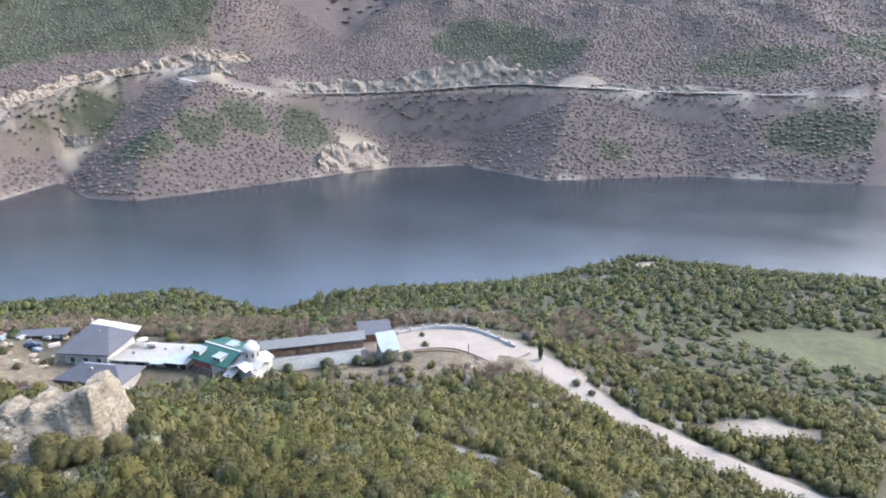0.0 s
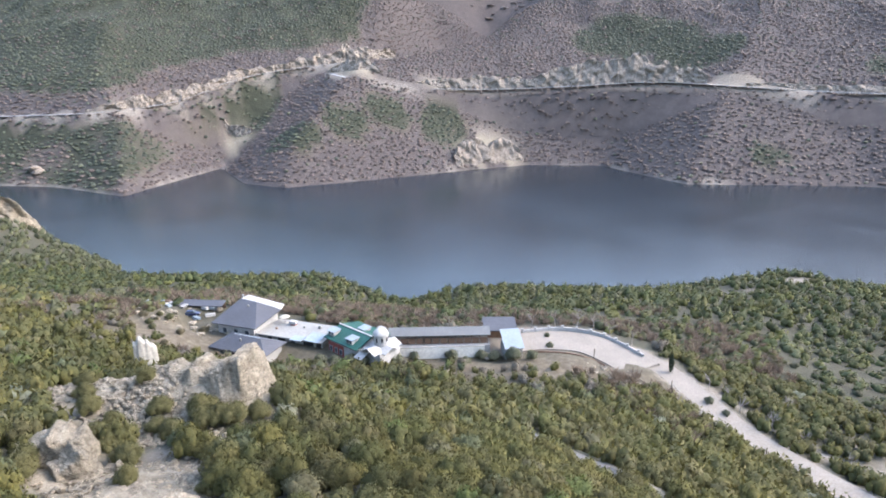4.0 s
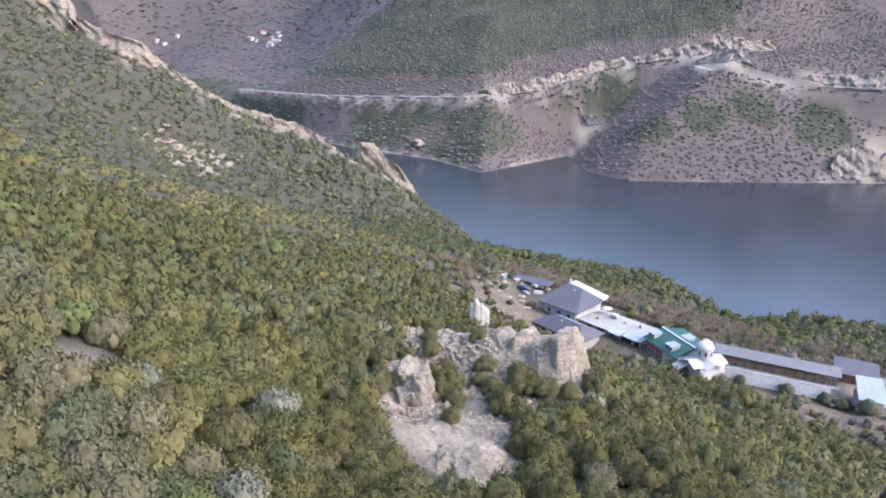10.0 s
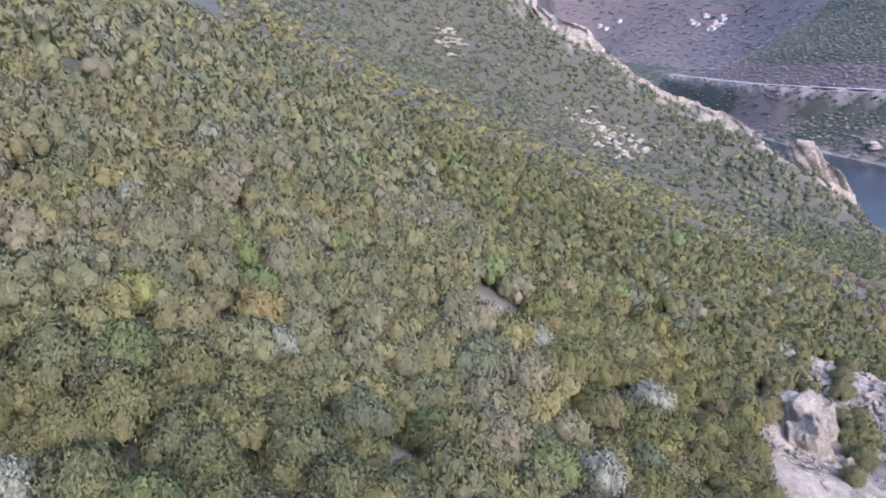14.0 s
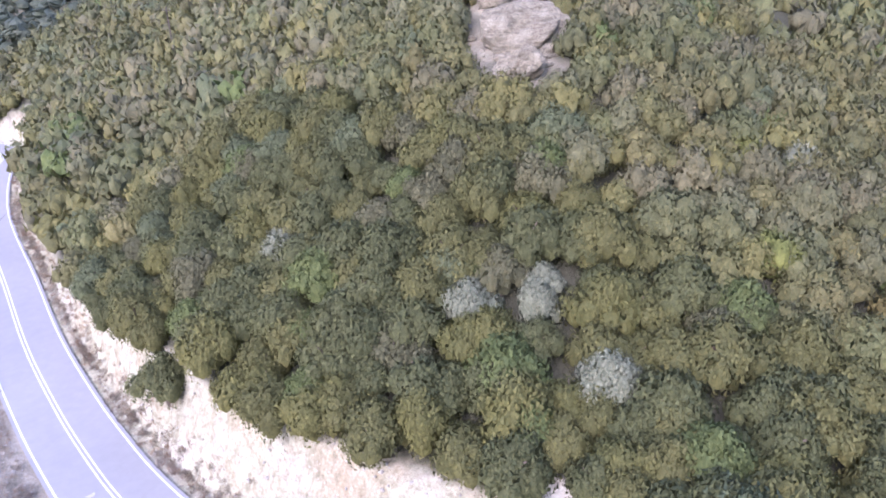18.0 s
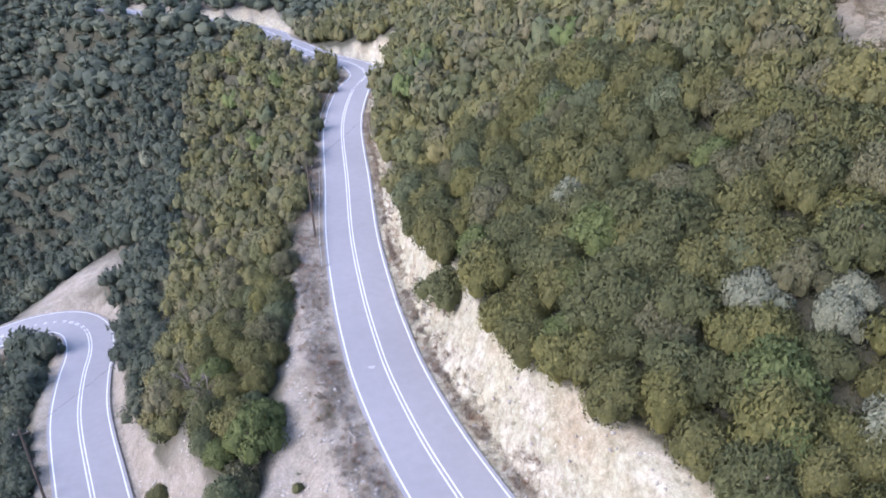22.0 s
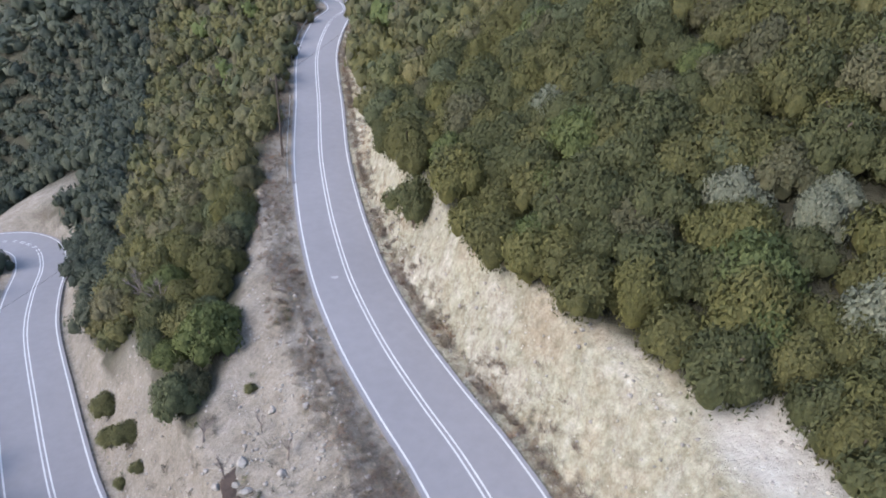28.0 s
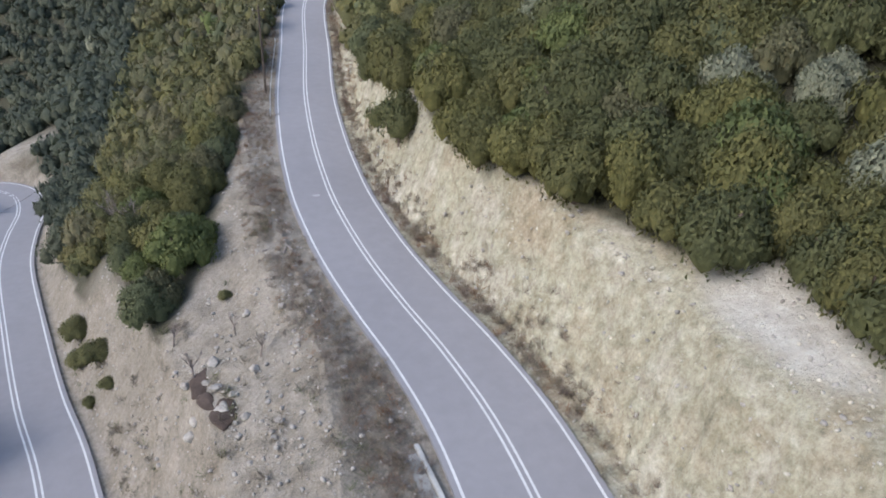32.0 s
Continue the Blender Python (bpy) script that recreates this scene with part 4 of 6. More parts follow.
def scatter_mountains():
    """Groves on the mountains that close the view."""
    x, y = jittered(rng, -2700, 1500, 150, 2700, 22)
    keep = seen_side(x, y, -6) & ((x < -1150) | (y > 1350))
    x, y = x[keep], y[keep]
    h = terrain(x, y)
    scrub = covers(x, y, h)[3]
    keep = (h > 2) & (rng.random(len(x)) < 0.8)
    x, y, h, scrub = x[keep], y[keep], h[keep], scrub[keep]
    n = len(x)
    green = rng.random(n) < 0.2 + 0.7 * scrub
    tint = np.where(green[:, None], HAZY_WOOD_GREENS[rng.integers(4, size=n)], BROWNS[rng.integers(len(BROWNS), size=n)] * 0.85)
    w = rng.uniform(6, 11, n)
    stamped("woods_mountain", tiny_kinds, rng.integers(4, size=n), np.stack([x, y, h - 1], 1), rng.uniform(0, 6.28, n), np.stack([w, w * 0.36], 1), tint, "distant mixed woods on the mountain sides", "woods")


scatter_mountains()

# ---- rocks ----
def stone_shape(seed, level, rough=0.35, steps=0.0):
    """A rock of about unit radius: flat facets, ledges and clefts."""
    co, tri = ico(level)
    r = np.random.default_rng(seed)
    o = r.uniform(0, 90, 3)
    facets = r.normal(size=(9, 3))
    facets /= np.linalg.norm(facets, axis=1)[:, None]
    far = np.max((co @ facets.T) / r.uniform(0.62, 1.0, 9), axis=1)
    body = 1 / np.maximum(far, 0.75)
    u, v = co[:, 0] + 0.7 * co[:, 2] + o[0], co[:, 1] - 0.6 * co[:, 2] + o[1]
    big = fractal(u, v, 0.9, seed, 3) - 0.5
    fine = fractal(u + co[:, 1] * 0.5, v - co[:, 0] * 0.4, 0.3, seed + 5, 5) - 0.5
    cleft = -np.abs(fractal(u, v * 0.5, 0.5, seed + 9, 4) - 0.5)
    k = body + rough * (0.9 * big + 0.8 * fine + 1.3 * cleft + 0.15)
    co = co * k[:, None]
    if steps:
        q = 4 + 3 * fractal(u, v, 1.5, seed + 3, 2)
        co[:, 2] = co[:, 2] * (1 - steps) + steps * np.round(co[:, 2] * q) / q
    return co, tri


def rock(name, seed, at, size, turn, level, mat, label, category="rock", rough=0.45, steps=0.25, lean=0.0):
    co, tri = stone_shape(seed, level, rough, steps)
    me = bpy.data.meshes.new(name)
    fill_mesh(me, co * np.array(size), tri)
    me.materials.append(mat)
    ob = tagged(new(name, me), label, category)
    ob.matrix_basis = Matrix.LocRotScale(at, Euler((radians(lean), 0, radians(turn))), None)
    return ob


def ground_at(x, y):
    return float(height(x, y)[0])


g = ground_at


def wedge(name, seed, at, half, thick, tall, peak, ends, lean, turn, label, fine=26, mat=None, taper=0.62, broken=1.0):
    """A broken rock slab: a long body whose crest falls from its peak to both ends, split by cracks and ledges."""
    n, m, k = fine * 2, fine, max(8, fine // 2)
    cos, quads, count = [], [], 0
    grid = [(np.linspace(-1, 1, n), s * np.ones(1), np.linspace(0, 1, m)) for s in (-1, 1)] + [(s * np.ones(1), np.linspace(-1, 1, k), np.linspace(0, 1, m)) for s in (-1, 1)] + [(np.linspace(-1, 1, n), np.linspace(-1, 1, k), np.ones(1))]
    for gu, gv, gw in grid:
        u, v, w = [a.ravel() for a in np.meshgrid(gu, gv, gw, indexing="ij")]
        dims = [d for d in (len(gu), len(gv), len(gw)) if d > 1]
        a = (np.arange(dims[0] - 1)[:, None] * dims[1] + np.arange(dims[1] - 1)[None]).ravel() + count
        quads.append(np.stack([a, a + dims[1], a + dims[1] + 1, a + 1], -1))
        cos.append(np.stack([u, v, w], 1))
        count += len(u)
    u, v, w = np.concatenate(cos).T
    fall = np.where(u > peak, (u - peak) / (1 - peak) * ends[1], (peak - u) / (1 + peak) * ends[0])
    crest = (1 - fall) * (0.9 + 0.2 * wave(u * 4 + seed, u * 0, 1.0, seed))
    x = u * half * (1 - 0.12 * w)
    y = v * thick * (1 - taper * w) * (1 - 0.25 * u * u) + lean * w * tall
    z = w * tall * crest - 1.2
    p, q = x + 0.5 * z + seed * 3.7, y * 1.2 - 0.8 * z
    blocks = np.floor(fractal(p, q, 3.2, seed + 1, 2) * 7) / 7 - 0.5
    rough = blocks * 1.5 * broken + (fractal(p, q, 1.1, seed + 2, 4) - 0.5) * 0.9 - np.abs(fractal(x * 1.6 + z * 0.5, z * 0.5 - y, 2.2, seed + 5, 3) - 0.5) * 1.5 * broken
    out = np.stack([u * 0.5, v, w * 0.8], 1)
    out /= np.linalg.norm(out, axis=1)[:, None] + 1e-6
    co = np.stack([x, y, z], 1) + out * (rough * min(1.0, thick / 2.5))[:, None]
    me = bpy.data.meshes.new(name)
    fill_mesh(me, co, np.concatenate(quads))
    me.materials.append(mat or LIMESTONE)
    bm = bmesh.new()
    bm.from_mesh(me)
    bmesh.ops.remove_doubles(bm, verts=bm.verts, dist=0.02)
    bmesh.ops.recalc_face_normals(bm, faces=bm.faces)
    bm.to_mesh(me)
    bm.free()
    ob = tagged(new(name, me), label, "rock")
    ob.matrix_basis = pose(*at, 0, 0, turn)
    return ob


wedge("crag", 21, (-47.6, 72.2, 78.6), 9.6, 5.8, 11.6, 0.42, (0.22, 0.85), 0.22, 4, "tall pale tan limestone crag above the monastery", 56, None, 0.5, 0.6)
wedge("crag", 34, (-57.5, 74.6, g(-57.5, 74.6) - 1.6), 6.0, 3.2, 4.6, 0.3, (0.5, 0.4), 0.15, 8, "broken limestone ledge that runs into the tall crag", 36)
wedge("crag", 35, (-67.0, 73.6, g(-67, 73.6) - 1.4), 4.4, 2.6, 3.4, -0.1, (0.5, 0.45), 0.15, -6, "low broken limestone ledge among bushes", 28)
wedge("crag", 31, (-56.2, 52.4, g(-56.2, 52.4) - 1.4), 4.6, 3.2, 6.6, 0.3, (0.3, 0.3), 0.05, 24, "blocky grey limestone rock among the scrub", 36, None, 0.35, 0.7)
wedge("crag", 32, (-51.6, 50.6, g(-51.6, 50.6) - 1.4), 2.8, 2.6, 6.0, 0.1, (0.3, 0.5), 0.05, 60, "squat grey limestone block beside a taller rock", 28, None, 0.3, 0.7)
wedge("crag", 36, (-48.4, 52.6, g(-48.4, 52.6) - 1.0), 1.7, 1.5, 3.2, 0.0, (0.3, 0.4), 0.1, 10, "small limestone block at the foot of a rock", 18)
wedge("crag", 33, (-40.0, 46.0, 84.9), 8.2, 5.0, 3.9, -0.2, (0.4, 0.55), 0.2, -14, "broad sloping limestone slab on the open slope", 46)
rock("crag", 25, (-36.5, 41.5, g(-36.5, 41.5) - 0.8), (5.4, 4.4, 2.8), -30, 5, LIMESTONE, "low broad limestone outcrop on the open slope")
rock("crag", 27, (-58, -46, g(-58, -46) - 1.0), (3.2, 4.6, 2.8), 30, 5, LIMESTONE, "grey cracked rock face high on the wooded slope", "rock", 0.7, 0.4)
rock("crag", 39, (-63.5, -54, g(-63.5, -54) - 0.4), (2.8, 3.0, 2.6), 70, 4, LIMESTONE, "broken grey rock above a cracked rock face", "rock", 0.7)
rock("crag", 28, (-52, -41.5, g(-52, -41.5) - 0.4), (2.4, 2.8, 2.1), 10, 5, LIMESTONE, "grey rock ledge high on the wooded slope", "rock", 0.7, 0.4)
wedge("boulder", 37, (-80.5, 99, g(-80.5, 99) - 0.4), 2.3, 1.3, 7.4, -0.3, (0.08, 0.35), 0.2, 38, "smooth white leaning limestone slab above the houses", 22, plain("white_limestone", (0.25, 0.235, 0.198), 0.9, 0.12, 0.6), 0.15, 0.12)
rock("boulder", 30, (-72, 86, g(-72, 86)), (1.5, 1.3, 1.5), 15, 3, LIMESTONE, "small pale boulder in the scrub", "boulder")
for k, (x, y, s) in enumerate(((-3.2, -33.5, 0.5), (-1.0, -35.1, 0.5), (-1.2, -29.5, 0.6), (0.8, -27.5, 0.8), (-0.4, -26.2, 0.45), (1.7, -30.6, 0.4), (-3.9, -46, 0.35), (-2.2, -24.4, 0.4))):
    rock("boulder", 40 + k, (x, y, g(x, y) + s * 0.1), (s * 0.6, s * 0.5, s * 0.42), 50 * k, 2, PALE_STONE, "pale boulder on the gravel bank below the road", "boulder", 0.4, 0.0)

SOIL = plain("dark_soil", (0.055, 0.04, 0.032), 0.95, 0.3, 2)
for k, (x, y, s) in enumerate(((1.9, -30.6, 1.0), (0.6, -27.2, 0.9), (1.4, -28.6, 0.7))):
    rock("earth_scar", 70 + k, (x, y, g(x, y) + 0.02), (s * 0.75, s * 1.3, 0.17), 20 * k - 10, 3, SOIL, "patch of dug dark soil on the gravel bank", "soil", 0.3, 0.0)
for k, (x, y, s) in enumerate(((1.1, -29.6, 0.55), (0.5, -28.9, 0.4), (2.4, -28.4, 0.5), (1.2, -32.2, 0.6), (2.7, -28.0, 0.6), (0.2, -28.3, 0.35), (2.9, -31.3, 0.45))):
    rock("boulder", 80 + k, (x, y, g(x, y) + s * 0.25), (s * 0.7, s * 0.5, s * 0.45), 37 * k, 2, PALE_STONE, "blocky pale stone beside dug soil on the bank", "boulder", 0.35, 0.3)


def joined_rocks(name, spots, mat, label, level=2, seed=0):
    """Many crags or stones in one mesh: x, y, half width, half height, sink."""
    shapes = [stone_shape(60 + seed + k, level, 0.6, 0.2) for k in range(6)]
    r = np.random.default_rng(seed)
    cos, tris, count = [], [], 0
    xs = np.array([s[:2] for s in spots])
    hs = terrain(xs[:, 0], xs[:, 1])
    for (x, y, w, t, sink), h in zip(spots, hs):
        co, tri = shapes[int(r.integers(6))]
        a = r.uniform(0, 6.28)
        c = co * [w * r.uniform(0.8, 1.3), w * r.uniform(0.6, 1.0), t]
        c = np.stack([c[:, 0] * math.cos(a) - c[:, 1] * math.sin(a) + x, c[:, 0] * math.sin(a) + c[:, 1] * math.cos(a) + y, c[:, 2] + h + t * sink], 1)
        cos.append(c)
        tris.append(tri + count)
        count += len(c)
    me = bpy.data.meshes.new(name)
    fill_mesh(me, np.concatenate(cos), np.concatenate(tris))
    me.materials.append(mat)
    return tagged(new(name, me), label, "rock", kind="stuff")


def strewn(line, n, spread, w0, w1, tall, seed, sink=0.0):
    """Places for rocks along a plan line."""
    r = np.random.default_rng(seed)
    p = np.array([q[:2] for q in line], float)
    run = np.concatenate([[0], np.cumsum(np.linalg.norm(np.diff(p, axis=0), axis=1))])
    out = []
    for _ in range(n):
        s = r.uniform(0, run[-1])
        w = r.uniform(w0, w1)
        out.append((np.interp(s, run, p[:, 0]) + r.normal() * spread, np.interp(s, run, p[:, 1]) + r.normal() * spread, w, w * tall * r.uniform(0.6, 1.2), sink))
    return out


def cliff(name, line, tall, lean, label, seed, depth=5.0, sink=3.0, step=1.3, mat=None):
    """A broken rock face along a plan line, its top uneven; it leans back to the line's left."""
    p = np.array(finer([(q[0], q[1], 0.0) for q in line], step))
    n, rows = len(p), 22
    tan = np.gradient(p[:, :2], axis=0)
    tan /= np.linalg.norm(tan, axis=1)[:, None]
    nor = np.stack([-tan[:, 1], tan[:, 0]], 1)
    run = np.arange(n) * step
    ease = np.sin(np.clip(np.arange(n) / (n - 1), 0.02, 0.98) * math.pi) ** 0.35
    base = terrain(p[:, 0], p[:, 1])
    jag = np.floor(fractal(run, run * 0 + seed * 3.1, 13, seed + 7, 3) * 7) / 7
    high = tall * ease * (0.2 + 0.75 * fractal(run, run * 0 + seed * 7.3, 26, seed, 4) + 0.6 * jag)
    co = np.empty((rows, n, 3))
    for i in range(rows):
        s = min(i / (rows - 3), 1.0)
        back = lean * s * high + (i > rows - 3) * (i - rows + 3) * 3.5
        z = -sink + s * (high + sink) - (i > rows - 3) * (i - rows + 3) * 2.5
        block = np.floor(fractal(run + 0.4 * z, z * 1.1 + seed, 8, seed + 1, 3) * 8) / 8 - 0.5
        rough = block * depth * 1.1 + (fractal(run, z + seed, 3.5, seed + 2, 3) - 0.5) * depth * 0.5 + (np.abs(fractal(run, z * 0.25, 6, seed + 4, 3) - 0.5) - 0.2) * depth * 0.8
        co[i, :, :2] = p[:, :2] + nor * (back + rough)[:, None]
        co[i, :, 2] = base + z
    a = (np.arange(rows - 1)[:, None] * n + np.arange(n - 1)[None]).ravel()
    me = bpy.data.meshes.new(name)
    fill_mesh(me, co.reshape(-1, 3), np.stack([a, a + 1, a + n + 1, a + n], -1))
    me.materials.append(mat or WARM_ROCK)
    return tagged(new(name, me), label, "cliff")


RIDGE = [(-505, 150), (-470, 168), (-440, 186), (-418, 216), (-400, 238), (-372, 258), (-350, 273)]
cliff("ridge_crag", RIDGE[:4], 12, 0.5, "pale limestone crags along the crest of the ridge", 3, 6, mat=CREAM_ROCK)
cliff("ridge_crag", RIDGE[3:], 9, 0.5, "pale limestone crags along the lower crest", 4, 5, mat=CREAM_ROCK)
cliff("headland_cliff", [(-346, 284), (-330, 290), (-320, 300), (-314, 316)], 21, 0.1, "pale rock cliff at the headland above the water", 5, 8, mat=CREAM_ROCK)
cliff("headland_rock", [(-334, 322), (-326, 328), (-320, 340)], 7, 0.5, "low dark rocks at the foot of the headland", 6, 5)
cliff("high_cliff", [(-512, 140), (-494, 150), (-478, 162)], 26, 0.35, "high pale limestone cliff on the ridge", 7, 9, mat=CREAM_ROCK)
joined_rocks("slope_rocks", strewn([(-330, 165), (-350, 182), (-366, 168), (-372, 150)], 60, 6, 1.0, 3.0, 0.6, 4, 0.0) + strewn([(-420, 95), (-436, 84)], 18, 6, 1.5, 3.5, 0.5, 5, -0.2) + strewn([(-250, 180), (-300, 120), (-352, 212)], 22, 14, 0.8, 2.2, 0.4, 6, -0.2), CREAM_ROCK, "scattered limestone outcrops on the scrub slope", 2, 4)
west = [(p[0] + 5, p[1] + 5) for p in FAR_ROAD_WEST]
cliff("road_cut", [q for q in west if -560 < q[0] < -440], 16, 0.55, "jagged pale crags above the far road", 8, 8)
cliff("road_cut", [q for q in west if -470 < q[0] < -370], 14, 0.6, "jagged pale crags above the far road", 9, 8)
cliff("road_cut", [q for q in west if -400 < q[0] < -270], 24, 0.6, "broken pale rock face above the bend of the far road", 10, 10)
cliff("road_cut", [(-345, 850), (-300, 828), (-262, 835)], 20, 0.8, "pale scree face between the two far roads", 11, 8)
east = [(p[0], p[1] + 6) for p in FAR_ROAD_EAST]
cliff("road_cut", [q for q in east if -230 < q[0] < -40], 18, 0.8, "long pale rock cut above the far road", 12, 8)
cliff("road_cut", [q for q in east if -90 < q[0] < 170], 36, 0.7, "tall pale rock cut above the far road", 13, 10)
cliff("road_cut", [q for q in east if 190 < q[0] < 420], 9, 0.9, "low pale bank above the far road", 14, 6)
cliff("shore_cliff", [(-138, 724), (-112, 742), (-92, 760), (-66, 782)], 34, 0.75, "broken cream cliff that drops to the water", 15, 9)
cliff("shore_cliff", [(-440, 738), (-418, 736), (-402, 742)], 18, 0.4, "pale rock tower on the far bank", 16, 7)
joined_rocks("shore_boulders", [(-560, 562, 8, 4.5, 0.2), (-552, 560, 5, 3, 0.2)], WARM_ROCK, "pale boulder at the far water edge", 2, 9)
joined_rocks("scree_blocks", strewn([(-61, -50), (-54, -42)], 160, 2.2, 0.15, 0.8, 0.8, 23, 0.1) + strewn([(-72, 72), (-60, 70), (-54, 66), (-48, 68), (-50, 60)], 1100, 3.4, 0.1, 0.55, 0.8, 21, 0.1) + strewn([(-50, 48), (-44, 51), (-36, 46), (-33, 48), (-41, 55)], 900, 2.6, 0.1, 0.45, 0.7, 22, 0.1), LIMESTONE, "broken limestone blocks below the crags", 1, 30)
joined_rocks("yard_rubble", strewn([(8, 151), (20, 140), (30, 131)], 90, 2.2, 0.3, 0.9, 0.6, 14) + strewn([(-112, 150), (-96, 140)], 40, 5, 0.4, 1.2, 0.6, 15), LIMESTONE, "pale rubble tipped below the monastery drive", 1, 10)


def gravel_stones():
    r = np.random.default_rng(77)
    spots = []
    x, y = r.uniform(-9, 16, 26000), r.uniform(-70, -4, 26000)
    d, z, _ = along(x, y, UPPER_ROAD)
    dl = np.abs(along(x, y, LOWER_ROAD)[0])
    h = terrain(x, y)
    ok = (d > 3.9) & (dl > 4) & (covers(x, y, h)[0] > 0.55)
    for a, b in list(zip(x[ok], y[ok]))[:5200]:
        w = 0.025 + 0.13 * r.random() ** 3.5
        spots.append((a, b, w, w * 0.7, 0.2))
    x, y = r.uniform(-30, -12, 9000), r.uniform(-80, -4, 9000)
    d, z, _ = along(x, y, UPPER_ROAD)
    h = terrain(x, y)
    ok = (d < -3.9) & (covers(x, y, h)[0] > 0.55)
    for a, b in list(zip(x[ok], y[ok]))[:1300]:
        w = 0.03 + 0.13 * r.random() ** 4
        spots.append((a, b, w, w * 0.8, 0.0))
    shapes = []
    for k in range(5):
        co, tri = stone_shape(200 + k, 1, 0.4, 0.2)
        me = bpy.data.meshes.new("stone")
        fill_mesh(me, co, tri)
        me.materials.append(PALE_STONE)
        shapes.append(me)
    spots.sort(key=lambda s: -s[2] - (0.12 if -60 < s[1] < -22 else 0))
    for a, b, w, t, sink in spots[:220]:
        st = tagged(new("stone", shapes[int(r.integers(5))]), "loose pale stone lying on the bank beside the road", "stone", "stones on the road banks")
        st.matrix_basis = Matrix.LocRotScale((a, b, g(a, b) + t * 0.2), Euler((0, 0, r.uniform(0, 6.28))), (w * r.uniform(0.8, 1.3), w, t))
    spots = spots[220:]
    joined_rocks("loose_stones", spots, PALE_STONE, "loose pale stones on the road banks", 0, 20)


gravel_stones()


def face_blocks():
    """Blocks of rock that stand out of the cut face."""
    r = np.random.default_rng(31)
    x, y = r.uniform(-26, -12, 5000), r.uniform(-75, -4, 5000)
    h = terrain(x, y)
    ok = covers(x, y, h)[6] > 0.7
    spots = [(a, b, w, w * 0.8, 0.0) for a, b, w in zip(x[ok], y[ok], 0.04 + 0.1 * r.random(ok.sum()) ** 3)][:900]
    joined_rocks("face_blocks", spots, plain("face_stone", (0.36, 0.335, 0.28), 0.95, 0.2, 1.5), "pale blocks that stand out of the cut face", 0, 50)


face_blocks()

# ---- the monastery ----
def box(bm, x0, x1, y0, y1, z0, z1):
    v = [bm.verts.new((x, y, z)) for z in (z0, z1) for x, y in ((x0, y0), (x1, y0), (x1, y1), (x0, y1))]
    for f in ((0, 3, 2, 1), (4, 5, 6, 7), (0, 1, 5, 4), (1, 2, 6, 5), (2, 3, 7, 6), (3, 0, 4, 7)):
        bm.faces.new([v[k] for k in f])


def slab(bm, pts, thick=0.18):
    """A plate of that thickness under the given corners."""
    top = [bm.verts.new(p) for p in pts]
    low = [bm.verts.new((p[0], p[1], p[2] - thick)) for p in pts]
    bm.faces.new(top)
    bm.faces.new(low[::-1])
    n = len(pts)
    for k in range(n):
        bm.faces.new((top[k], low[k], low[(k + 1) % n], top[(k + 1) % n]))
    bmesh.ops.recalc_face_normals(bm, faces=bm.faces)


def boxed(name, mat, parent, x0, x1, y0, y1, z0, z1, label=""):
    bm = bmesh.new()
    box(bm, x0, x1, y0, y1, z0, z1)
    bmesh.ops.bevel(bm, geom=bm.edges[:], offset=min(0.04, 0.2 * min(x1 - x0, y1 - y0, z1 - z0)), segments=1, affect="EDGES")
    return part(name, bm, mat, parent, label)


def plated(name, mat, parent, pts, thick=0.18, label=""):
    bm = bmesh.new()
    slab(bm, pts, thick)
    return part(name, bm, mat, parent, label)


def site(name, x, y, z, turn, label, category, group=""):
    ob = tagged(new(name), label, category, group)
    ob.matrix_basis = pose(x, y, z, 0, 0, turn)
    return ob


def ribbed(name, colour, vary=0.12, scale=0.6):
    m = plain(name, colour, 0.6, vary, scale)
    t = m.node_tree
    b = t.nodes["Principled BSDF"]
    w = node(t, "ShaderNodeTexWave", Scale=1.2, Distortion=0.0)
    t.links.new(t.nodes.new("ShaderNodeTexCoord").outputs["Object"], w.inputs["Vector"])
    bump(t, b, w.outputs["Fac"], 0.4, 0.06)
    return m


SLATE = ribbed("grey_roof", (0.062, 0.064, 0.072))
WHITE = plain("whitewash", (0.31, 0.305, 0.29), 0.85, 0.1, 0.5)
CONCRETE = plain("concrete", (0.24, 0.235, 0.22), 0.9, 0.14, 0.7)
GREEN_ROOF = ribbed("green_roof", (0.018, 0.07, 0.055), 0.2)
METAL = ribbed("light_metal", (0.2, 0.235, 0.255))
GREY_TILE = ribbed("gallery_roof", (0.11, 0.113, 0.11))
WOOD = plain("brown_wood", (0.14, 0.09, 0.06), 0.8, 0.25, 3)
DARK = plain("dark_opening", (0.02, 0.02, 0.022), 0.5, 0.1)
RED = plain("red_brown_wall", (0.2, 0.06, 0.05), 0.85, 0.2)
GLASS = plain("window_glass", (0.05, 0.06, 0.07), 0.15, 0.1)
GALV = plain("galvanised_steel", (0.42, 0.43, 0.44), 0.45, 0.12, 2, 0.7)
POLE = plain("tarred_pole", (0.07, 0.055, 0.045), 0.85, 0.25, 4)
STONE_WALL = plain("pale_stone_wall", (0.4, 0.38, 0.34), 0.92, 0.2, 1.2)


